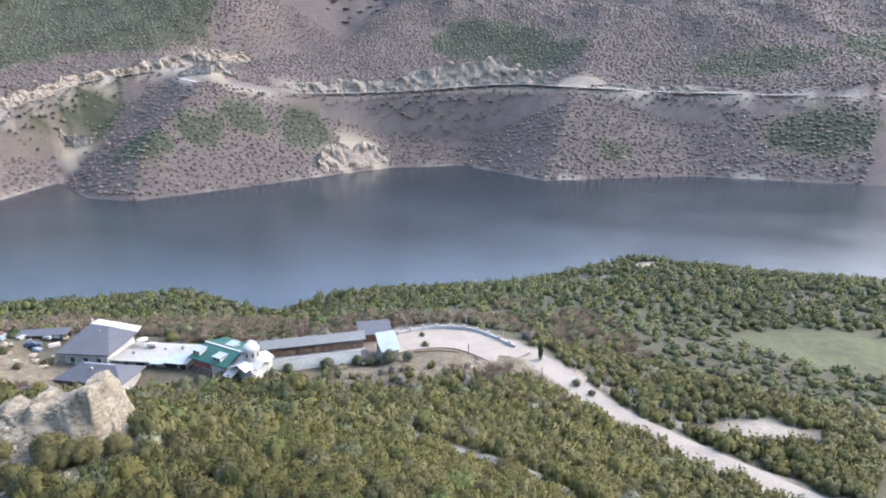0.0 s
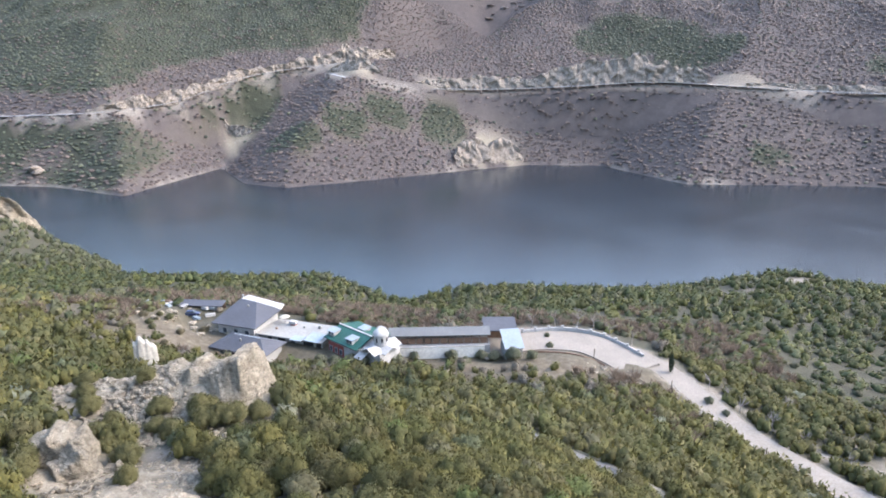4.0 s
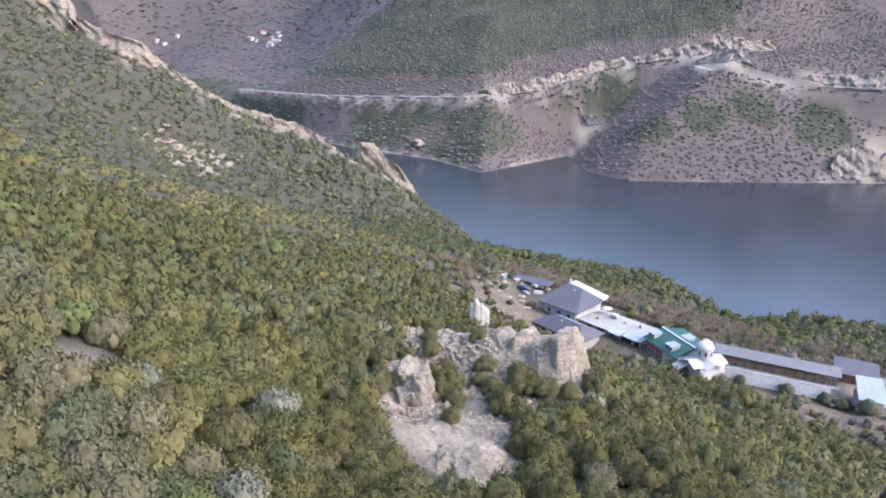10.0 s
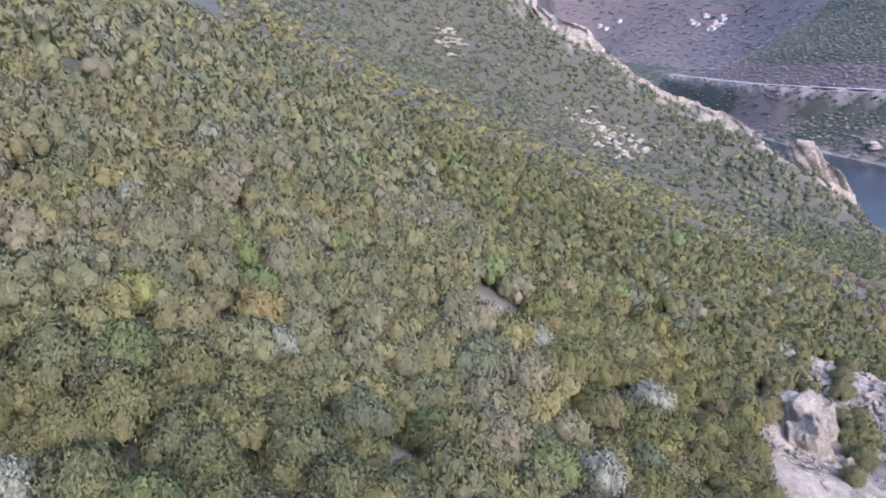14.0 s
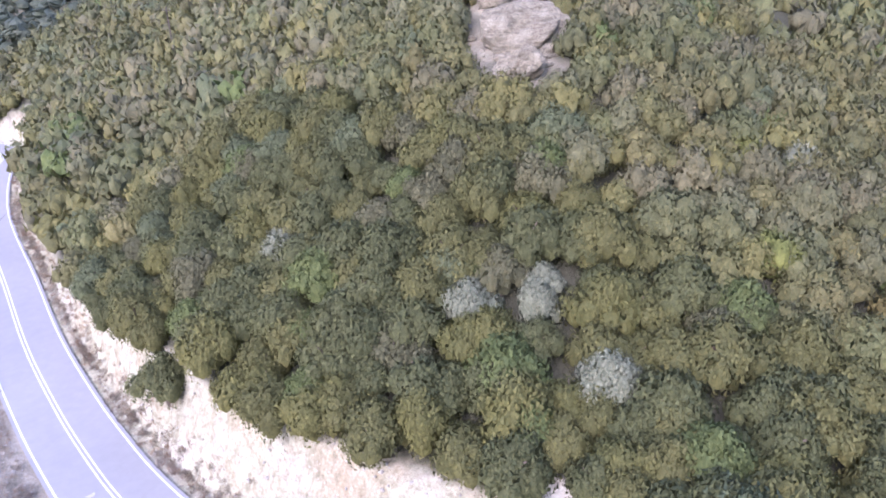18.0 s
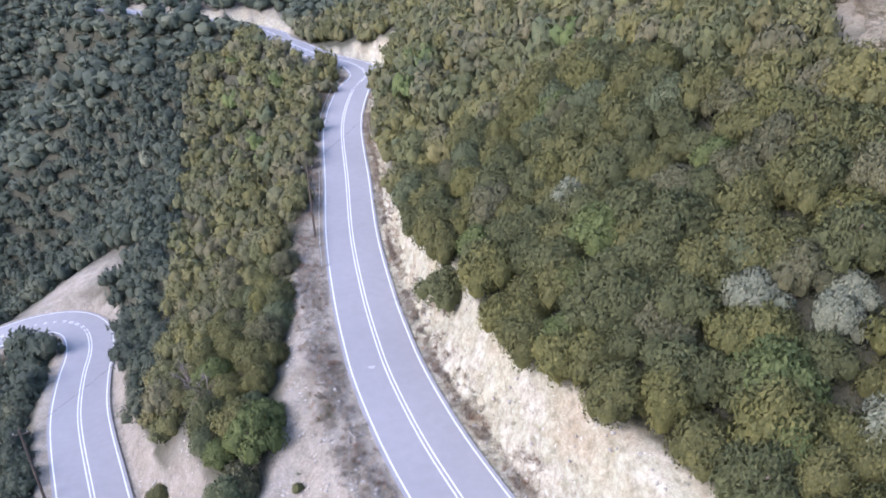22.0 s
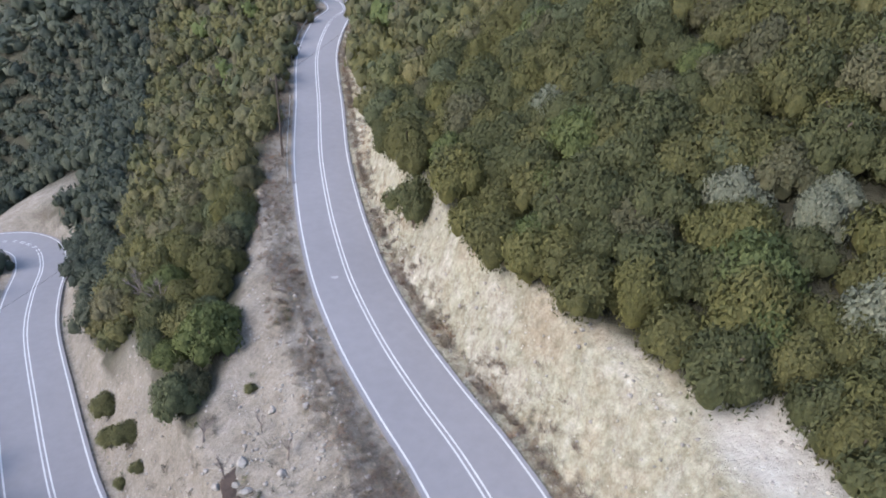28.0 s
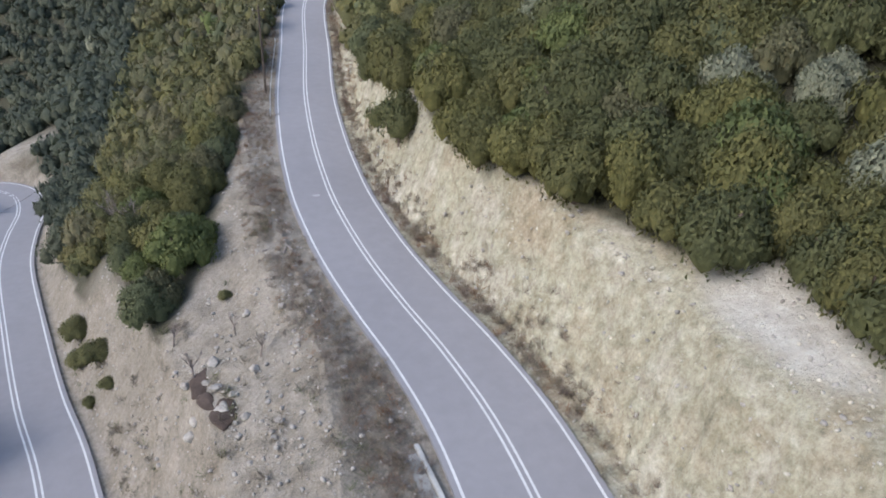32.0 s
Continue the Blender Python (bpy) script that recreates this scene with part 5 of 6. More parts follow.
def window(parent, x, y, z, w, h, face=-1):
    pane = boxed("window", GLASS, parent, x - w / 2, x + w / 2, y - 0.05, y + 0.05, z, z + h)
    for k, (a, b, c, d) in enumerate(((-w / 2 - 0.08, -w / 2, 0, h), (w / 2, w / 2 + 0.08, 0, h), (-w / 2 - 0.08, w / 2 + 0.08, h, h + 0.08), (-w / 2 - 0.12, w / 2 + 0.12, -0.1, 0))):
        boxed("frame" if k < 3 else "sill", WHITE, pane, x + a, x + b, y - 0.1, y + 0.1, z + c, z + d)
    return pane


def house_upper():
    h = site("house", -87, 148.5, 56.6, -6, "house with hipped dark grey roof, its lit rear slope painted white", "house")
    boxed("wall", WHITE, h, -5.6, 5.6, -5.4, 6.2, -1.0, 4.0)
    plated("roof", SLATE, h, [(-6.8, -6.6, 4.0), (7.0, -6.6, 4.0), (1.2, 3.2, 7.2), (-4.6, 4.1, 7.2)], 0.2, "dark grey ribbed roof slope")
    plated("roof", SLATE, h, [(7.0, -6.6, 4.0), (7.4, 5.2, 4.9), (1.2, 3.2, 7.2)], 0.2, "dark grey hipped roof end")
    plated("roof", SLATE, h, [(-6.8, -6.6, 4.0), (-4.6, 4.1, 7.2), (-5.6, 6.8, 5.4)], 0.2, "dark grey hipped roof end")
    # the white of the rear slope stands for the light that falls on it
    plated("lit_rear_roof", WHITE, h, [(-4.6, 4.14, 7.24), (1.2, 3.24, 7.24), (7.5, 5.2, 5.0), (7.2, 7.6, 5.6), (-4.2, 7.4, 7.2)], 0.18, "rear roof slope painted white for the light on it")
    boxed("side_wall", WHITE, h, 5.6, 5.8, -5.0, 6.0, 0.6, 4.2, "white plastered side wall")
    boxed("chimney", WHITE, h, -4.6, -4.1, 4.6, 5.1, 7.0, 8.2)
    boxed("chimney", CONCRETE, h, -0.4, 0.0, 1.0, 1.4, 5.9, 7.0)
    boxed("gutter", WHITE, h, 6.6, 6.8, -6.5, 4.0, 3.9, 4.1)
    for x in (-3.5, 0, 3.4):
        window(h, x, -5.45, 1.2, 1.2, 1.3)
    boxed("door", WOOD, h, 4.4, 5.3, -5.5, -5.4, -0.6, 1.6)


def house_lower():
    h = site("house", -80.5, 136.3, 55.9, -9, "low house under a dark grey hipped roof among bushes", "house")
    boxed("wall", CONCRETE, h, -7.6, 7.6, -3.8, 3.8, -1.5, 2.6)
    e, r = 2.7, 5.0
    plated("roof", SLATE, h, [(-8.6, -4.8, e), (8.6, -4.8, e), (4.2, 0, r), (-3.8, 0, r)], 0.2)
    plated("roof", SLATE, h, [(-8.6, 4.8, e), (-3.8, 0, r), (4.2, 0, r), (8.6, 4.8, e)], 0.2)
    plated("roof", SLATE, h, [(-8.6, -4.8, e), (-3.8, 0, r), (-8.6, 4.8, e)], 0.2)
    plated("roof", SLATE, h, [(8.6, -4.8, e), (8.6, 4.8, e), (4.2, 0, r)], 0.2)
    boxed("ridge_cap", GALV, h, -3.8, 4.2, -0.12, 0.12, r - 0.03, r + 0.08)
    boxed("chimney", CONCRETE, h, -1.0, -0.6, -1.8, -1.4, 3.6, 4.9)
    for x in (-5, -1.5, 2, 5.4):
        window(h, x, -3.85, 0.6, 1.1, 1.2)


def terrace_building():
    h = site("terrace_building", -71.8, 147.3, 55.8, -5, "long flat-roofed pale concrete building with dark openings", "building")
    boxed("wall", CONCRETE, h, -9.4, 9.4, -4.2, 4.6, -0.8, 2.5)
    roof = plated("roof", plain("pale_concrete", (0.225, 0.22, 0.2), 0.9, 0.12, 0.5), h, [(-10.4, -5.2, 2.75), (10.2, -5.6, 2.75), (10.6, 5.2, 2.75), (-8.6, 5.4, 2.75)], 0.28, "pale concrete roof slab")
    for x0, w in ((-6.5, 1.1), (-3.5, 2.2), (0.4, 1.2), (4.0, 3.0), (7.8, 1.4)):
        boxed("opening", DARK, h, x0, x0 + w, -4.27, -4.15, 0.0, 2.1)
    boxed("skylight", METAL, roof, 1.2, 4.6, -6.6, -3.6, 2.8, 2.95, "light sheet laid on the roof edge")
    boxed("tank", WHITE, roof, -3.6, -1.6, 1.8, 3.2, 3.2, 4.0, "white water tank on legs")
    boxed("tank_stand", RED, roof, -3.3, -1.9, 2.0, 3.0, 2.75, 3.2)
    boxed("chimney", CONCRETE, roof, 5.2, 5.9, 2.0, 2.7, 2.75, 3.7)
    plated("sheet", METAL, roof, [(5.0, -5.9, 3.0), (9.4, -6.3, 2.95), (9.6, -1.2, 3.1), (5.2, -0.8, 3.2)], 0.08, "pale metal sheet over the roof corner")
    bm = bmesh.new()
    bmesh.ops.create_cone(bm, cap_ends=True, segments=10, radius1=1.5, radius2=0.1, depth=0.6, matrix=Matrix.Translation((-5.6, 3.2, 4.9)))
    parasol = part("parasol", bm, plain("cream_cloth", (0.36, 0.33, 0.27), 0.9, 0.1), h, "cream cloth parasol")
    boxed("pole", WOOD, parasol, -5.63, -5.57, 3.17, 3.23, 2.7, 4.8)
    boxed("vent", WOOD, roof, -5.8, -5.3, -1.5, -1.0, 2.75, 3.3)
    boxed("vent", CONCRETE, roof, 1.0, 1.5, 1.5, 2.0, 2.75, 3.3)


def church():
    h = site("church", -53.8, 143.8, 55.4, -29, "small church with green roof, white dormers and white dome", "church")
    boxed("wall", WHITE, h, -5.4, 6.0, -4.6, 4.6, -1.5, 4.2)
    boxed("side_wall", RED, h, -5.5, 0.5, -4.75, -4.62, -1.0, 3.4, "red-brown painted wall panel")
    for x in (-4.4, -2.4, -0.6):
        window(h, x, -4.8, 0.9, 0.8, 1.4)
    plated("roof", GREEN_ROOF, h, [(-6.2, -5.6, 4.5), (6.2, -5.6, 4.5), (6.2, 0, 6.3), (-6.2, 0, 6.3)], 0.2, "green sheet roof slope")
    plated("roof", GREEN_ROOF, h, [(-6.2, 0, 6.3), (6.2, 0, 6.3), (6.2, 6.4, 4.9), (-6.2, 6.4, 4.9)], 0.2, "green sheet roof slope")
    boxed("ridge_cap", WHITE, h, -6.3, 6.3, -0.28, 0.28, 6.25, 6.42, "white ridge capping")
    for x0, y0 in ((-4.6, -3.2), (2.6, -3.4), (0.6, 2.6)):
        z0 = 6.3 - abs(y0) * 0.3 - 0.75
        d = boxed("dormer", WHITE, h, x0 - 1.1, x0 + 1.1, y0 - 1.2, y0 + 1.0, z0, z0 + 1.5, "white roof dormer")
        plated("dormer_roof", METAL, d, [(x0 - 1.4, y0 - 1.5, z0 + 1.55), (x0 + 1.4, y0 - 1.5, z0 + 1.55), (x0 + 1.4, y0 + 1.2, z0 + 1.75), (x0 - 1.4, y0 + 1.2, z0 + 1.75)], 0.1)
        for k in (-0.55, 0.55):
            boxed("window", GLASS, d, x0 + k - 0.35, x0 + k + 0.35, y0 - 1.26, y0 - 1.2, z0 + 0.55, z0 + 1.25)
    # the white east end, with crossing vaults and a drum
    boxed("sanctuary", WHITE, h, 6.0, 12.2, -3.2, 3.6, -1.5, 4.4)
    for along_x in (True, False):
        for side in (-1, 1):
            e, r = (2.6, 4.3), (0.0, 5.4)
            ends = (5.6, 13.2) if along_x else (-4.6, 5.0)
            pts = [(ends[0], side * e[0], e[1]), (ends[1], side * e[0], e[1]), (ends[1], 0, r[1]), (ends[0], 0, r[1])]
            pts = [(p[0], p[1] + 0.2, p[2]) if along_x else (9.1 + p[1], p[0], p[2] + 0.03) for p in pts]
            plated("sanctuary_roof", WHITE, h, pts, 0.16, "white pitched roof slab")
    plated("sanctuary_roof", WHITE, h, [(5.9, -6.2, 2.9), (8.6, -6.2, 2.9), (8.6, -3.2, 4.0), (5.9, -3.2, 4.0)], 0.14, "white pitched roof slab")
    bm = bmesh.new()
    bmesh.ops.create_cone(bm, cap_ends=True, segments=16, radius1=1.8, radius2=1.8, depth=3.0, matrix=Matrix.Translation((9.1, 0.2, 6.3)))
    drum = part("drum", bm, WHITE, h, "white drum with dark arched windows")
    for k in range(8):
        a = k * math.pi / 4 + 0.2
        bm = bmesh.new()
        box(bm, -0.22, 0.22, -0.06, 0.06, 6.2, 7.3)
        bmesh.ops.transform(bm, matrix=Matrix.Translation((9.1 + 1.78 * math.cos(a), 0.2 + 1.78 * math.sin(a), 0)) @ Matrix.Rotation(a + math.pi / 2, 4, "Z"), verts=bm.verts)
        part("window", bm, DARK, drum)
    bm = bmesh.new()
    bmesh.ops.create_uvsphere(bm, u_segments=20, v_segments=10, radius=2.05, matrix=Matrix.Translation((9.1, 0.2, 7.8)) @ Matrix.Diagonal((1, 1, 0.72, 1)))
    bmesh.ops.delete(bm, geom=[v for v in bm.verts if v.co.z < 7.75], context="VERTS")
    part("dome", bm, WHITE, h, "white domed cap")
    boxed("cross", WHITE, h, 9.05, 9.15, 0.15, 0.25, 9.2, 10.0)
    boxed("apse_roof", METAL, h, 5.6, 8.0, -5.0, -3.2, 3.0, 3.2)
    boxed("bell_frame", CONCRETE, h, 3.2, 5.6, 4.2, 5.8, 4.0, 6.6, "pale grey block behind the roof")


def gallery():
    h = site("gallery", -33.6, 152.4, 56.5, 14.5, "long timber gallery under a grey lean-to roof", "gallery")
    boxed("floor", CONCRETE, h, -13.2, 13.2, -2.7, 2.2, -4.0, 0.0)
    boxed("rear_wall", CONCRETE, h, -13, 13, 0.4, 0.7, 0, 3.4)
    plated("roof", GREY_TILE, h, [(-13.5, -2.4, 2.75), (13.3, -2.4, 2.75), (13.3, 1.0, 3.75), (-13.5, 1.0, 3.75)], 0.16, "weathered grey roof")
    for k in range(13):
        x = -12.6 + k * 2.1
        boxed("post", WOOD, h, x - 0.09, x + 0.09, -1.9, -1.72, 0, 2.8)
        if k < 12:
            boxed("panel", WOOD, h, x + 0.2, x + 1.9, -1.7, -1.62, 0.1, 1.7, "brown timber panel")
    boxed("beam", WOOD, h, -13, 13, -2.0, -1.7, 2.6, 2.85)
    w = site("retaining_wall", -32.6, 149.2, 51.9, 15.2, "white retaining wall below the gallery terrace", "wall")
    boxed("face", plain("white_wall", (0.6, 0.57, 0.5), 0.85, 0.1, 0.5), w, -11, 11.5, -0.2, 0.35, 0, 4.6)
    boxed("coping", CONCRETE, w, -11.1, 11.6, -0.3, 0.45, 4.6, 4.72)


def sheds():
    h = site("shed", -18.3, 159.4, 54.0, 12, "open dark-roofed shed at the end of the gallery", "shed")
    plated("roof", SLATE, h, [(-4.6, -3.0, 5.2), (4.4, -3.0, 5.2), (4.2, 4.0, 6.3), (-4.8, 4.0, 6.3)], 0.18)
    for x, y in ((-4.2, -2.6), (4.0, -2.6), (-4.2, 3.6), (4.0, 3.6)):
        boxed("post", WOOD, h, x - 0.12, x + 0.12, y - 0.12, y + 0.12, -0.6, 5.2 + (y > 0) * 0.9)
    boxed("rear_wall", WOOD, h, -4.2, 4.0, 3.5, 3.65, -0.4, 5.9)
    s = site("shed", -14.6, 154.0, 53.8, 20, "shed with a steep light blue-grey metal roof", "shed")
    plated("roof", METAL, s, [(-2.6, -3.6, 3.4), (2.6, -3.6, 3.4), (2.6, 3.2, 6.0), (-2.6, 3.2, 6.0)], 0.12, "light blue-grey sheet roof")
    boxed("wall", CONCRETE, s, -2.3, 2.3, -2.8, 2.8, -0.8, 3.3)
    boxed("opening", DARK, s, -1.2, 1.2, -2.88, -2.8, 0, 2.1)
    t = site("shed", -106, 156, 57.6, 8, "low open shelter with a dark roof", "shed")
    plated("roof", SLATE, t, [(-7, -1.8, 2.3), (7, -1.8, 2.3), (7, 1.8, 2.8), (-7, 1.8, 2.8)], 0.15)
    for x in (-6.5, -2.2, 2.2, 6.5):
        boxed("post", WOOD, t, x - 0.1, x + 0.1, -1.6, -1.4, -0.5, 2.3)
        boxed("post", WOOD, t, x - 0.1, x + 0.1, 1.4, 1.6, -0.5, 2.7)
    boxed("rear_wall", WOOD, t, -6.8, 6.8, 1.62, 1.72, -0.3, 2.6)


def parapet():
    line = finer(rounded([(-13, 167.6, 53.9), (-7, 170.6, 53.9), (-1.4, 172.2, 53.9), (5, 171.8, 53.8), (9.5, 170, 53.7), (13.9, 166.2, 53.6), (20, 159.4, 53.4)]), 1.0)
    wall = ribbon("parapet_wall", line, 0.2, -0.2, 0.95, WHITE, thick=1.6)
    tagged(wall, "low white parapet wall that curves round the yard", "wall")
    for p in line[::4]:
        bm = bmesh.new()
        box(bm, p[0] - 0.32, p[0] + 0.32, p[1] - 0.32, p[1] + 0.32, p[2] - 0.6, p[2] + 1.35)
        post = part("pillar", bm, WHITE, wall)
        bm = bmesh.new()
        box(bm, p[0] - 0.4, p[0] + 0.4, p[1] - 0.4, p[1] + 0.4, p[2] + 1.35, p[2] + 1.45)
        part("cap", bm, CONCRETE, post)
    yard = ribbon("yard", finer(rounded([(-24, 153, 54.3), (-14, 161, 54.1), (-4, 164.5, 53.95), (5, 164, 53.9), (13, 158.5, 53.7), (19, 152, 53.4)]), 2.0), 6.6, -5.4, 0.03, CREAM, thick=0.5)
    tagged(yard, "cream gravel yard in front of the monastery", "yard", kind="structure")
    kerb = ribbon("yard_kerb", finer(rounded([(-9, 157, 53.7), (0, 157.6, 53.7), (7, 155.2, 53.5), (14, 148.5, 53.0), (24, 138.6, 51.6), (36, 126, 50.4)]), 1.5), 0.18, -0.18, 0.35, WOOD, thick=0.8)
    tagged(kerb, "dark low edging along the drive", "kerb")


def post_line():
    for x, y, t in ((6.7, 156.2, 3.0), (24.3, 143.0, 3.6), (40, 122, 3.2), (16, 150, 1.4), (20, 146, 1.4), (30, 135, 1.4)):
        z = g(x, y)
        ob = boxed("fence_post", POLE, None, x - 0.09, x + 0.09, y - 0.09, y + 0.09, z - 0.3, z + t)
        tagged(ob, "thin dark wooden post beside the drive", "post", "posts along the drive")
    w = site("gate_wall", 13.2, 76.6, 71.2, -42, "low pale stone wall with a white gate pillar", "wall")
    boxed("wall", STONE_WALL, w, -6, 4.5, -0.2, 0.2, -0.6, 1.0)
    boxed("pillar", WHITE, w, 4.5, 5.1, -0.3, 0.3, -0.6, 2.3, "white gate pillar")
    boxed("wall", STONE_WALL, w, 7.5, 14, -0.2, 0.2, -0.8, 0.8)


def car(x, y, turn):
    c = site("car", x, y, g(x, y), turn, "dark blue hatchback parked on bare ground by the houses", "car")
    paint, tyre = plain("dark_blue_paint", (0.02, 0.03, 0.07), 0.3, 0.05), plain("rubber", (0.02, 0.02, 0.02), 0.9, 0.1)
    bm = bmesh.new()
    rows = []
    for s, side in ((-0.82, 0.9), (0.82, 0.9)):
        rows.append([bm.verts.new((px, s, pz)) for px, pz in ((-2.0, 0.3), (2.0, 0.3), (2.05, 0.75), (1.0, 0.92), (-2.0, 0.95))])
    for k in range(5):
        bm.faces.new((rows[0][k], rows[0][(k + 1) % 5], rows[1][(k + 1) % 5], rows[1][k]))
    bm.faces.new(rows[0])
    bm.faces.new(rows[1])
    bmesh.ops.recalc_face_normals(bm, faces=bm.faces)
    bmesh.ops.bevel(bm, geom=bm.edges[:], offset=0.09, segments=2, affect="EDGES")
    body = part("body", bm, paint, c)
    bm = bmesh.new()
    low = [bm.verts.new(p) for p in ((-1.9, -0.76, 0.93), (0.95, -0.76, 0.9), (0.95, 0.76, 0.9), (-1.9, 0.76, 0.93))]
    top = [bm.verts.new(p) for p in ((-1.6, -0.6, 1.42), (0.25, -0.6, 1.44), (0.25, 0.6, 1.44), (-1.6, 0.6, 1.42))]
    for k in range(4):
        bm.faces.new((low[k], low[(k + 1) % 4], top[(k + 1) % 4], top[k]))
    bmesh.ops.recalc_face_normals(bm, faces=bm.faces)
    part("window", bm, GLASS, body)
    boxed("roof", paint, body, -1.62, 0.27, -0.62, 0.62, 1.41, 1.47)
    for wx in (-1.25, 1.25):
        for wy in (-0.78, 0.78):
            bm = bmesh.new()
            bmesh.ops.create_cone(bm, cap_ends=True, segments=16, radius1=0.31, radius2=0.31, depth=0.2, matrix=Matrix.Translation((wx, wy, 0.31)) @ Matrix.Rotation(math.pi / 2, 4, "X"))
            wheel = part("wheel", bm, tyre, c)
            bm = bmesh.new()
            bmesh.ops.create_cone(bm, cap_ends=True, segments=12, radius1=0.19, radius2=0.19, depth=0.03, matrix=Matrix.Translation((wx, wy * 1.13, 0.31)) @ Matrix.Rotation(math.pi / 2, 4, "X"))
            part("rim", bm, GALV, wheel)
    for wy in (-0.6, 0.6):
        boxed("headlight", WHITE, body, 1.98, 2.06, wy - 0.16, wy + 0.16, 0.6, 0.72)


def clutter():
    """Boards, sheets and bricks stacked beside the shelter."""
    r = random.Random(8)
    kinds = (("plank_stack", WOOD, "stack of weathered planks"), ("sheet_pile", METAL, "pile of loose pale roofing sheets"), ("block_stack", CONCRETE, "stack of grey building blocks"), ("brick_pile", STONE_WALL, "heap of pale rough stones"))
    for k in range(22):
        x, y = r.uniform(-124, -100), r.uniform(148, 158)
        name, mat, label = kinds[k % 4]
        s = site(name, x, y, g(x, y), r.uniform(0, 180), label + " beside the shelter", "building material", "yard clutter")
        for j in range(3):
            a, w, o = r.uniform(0.7, 1.4), r.uniform(0.35, 0.8), r.uniform(-0.2, 0.2)
            boxed("layer", mat, s, -a + o, a + o, -w, w, j * 0.28, j * 0.28 + 0.26)


car(-105.5, 151, 20)
clutter()
house_upper()
house_lower()
terrace_building()
church()
gallery()
sheds()
parapet()
post_line()


# ---- trees and bushes of the yard ----
def yard_tree(name, x, y, wide, tall, colour, label, kind=0, slim=False):
    t = tagged(new(name), label, "tree")
    t.matrix_basis = Matrix.LocRotScale((x, y, g(x, y) - 0.1), Euler((0, 0, x)), (wide, wide, tall))
    new("trunk", trunks[kind % 3]).parent = t
    new("crown", crown_mesh(slim_crown if slim else near_kinds[kind % 6], colour)).parent = t


slim_crown = crown(rng, 8, 420, 0.1)
slim_crown = (slim_crown[0] * [0.42, 0.42, 1.1], slim_crown[1], slim_crown[2])
OLIVE = (0.125, 0.13, 0.085)
for k, (x, y, w) in enumerate(((-29.5, 148.4, 2.0), (-22, 150.6, 1.7), (-18.6, 150.2, 1.9), (-13.5, 149.6, 2.2), (-5, 160.6, 1.1), (-6, 167, 0.9), (-46.5, 138.6, 2.2), (-42.5, 140.2, 2.3), (-49.5, 136.5, 1.9), (-37, 143, 1.4), (-60, 134.5, 1.9), (-66, 133, 1.6), (33, 143, 1.2), (36, 139, 1.0), (-52.5, 136.2, 2.0), (-56.5, 135, 1.8), (-44.5, 143, 1.6), (-39, 146.2, 1.5), (-25.5, 146.5, 1.6), (-9, 150.5, 1.7))):
    yard_tree("olive_tree", x, y, w, w * 1.4, OLIVE, "small grey green olive tree by the monastery", k)
for k, (x, y, w) in enumerate(((-53, 66.5, 1.5), (-51, 63, 1.3), (-57.5, 63, 1.2), (-62.5, 65, 1.5), (-47.5, 67.5, 1.7), (-44.2, 66.5, 1.6), (-66, 68, 1.3), (-56, 58.5, 1.7), (-53, 57, 1.4), (-49, 55, 1.5), (-70, 73, 1.4), (-45, 50, 1.2), (-46, 65.5, 1.6), (-42.5, 67, 1.7), (-48.5, 62.5, 1.4), (-40, 69, 1.4), (-55.5, 47, 1.7), (-57.5, 50, 1.5), (-35, 49.5, 1.1), (-58.5, 71.5, 1.3))):
    yard_tree("bush", x, y, w * 1.25, w * 1.6, (0.108, 0.102, 0.042), "round olive green bush growing between limestone blocks", k)
for k, (x, y, w) in enumerate(((0.3, -38.2, 0.55), (10.4, -44.1, 1.5), (9.2, -40.5, 0.8), (12.8, -49.5, 1.6), (12.2, -46.2, 1.2), (11.0, -41.5, 0.7))):
    yard_tree("bush", x, y, w, w * 1.1, (0.1, 0.1, 0.042), "small olive green bush on the gravel bank", k)
dry = random.Random(21)
for k in range(34):
    x, y = dry.uniform(-114, -72), dry.uniform(116, 143)
    if y < 131 + 0.1 * (x + 90) or x < -92:
        w = dry.uniform(0.7, 1.5)
        yard_tree("bush", x, y, w, w * 1.1, (0.13, 0.112, 0.07) if k % 3 else (0.098, 0.098, 0.046), "low dry grey brown bush on the rubble by the houses", k)
yard_tree("cypress", 25.6, 154.5, 2.0, 4.4, (0.035, 0.045, 0.025), "dark slim cypress beside the drive", 1, True)


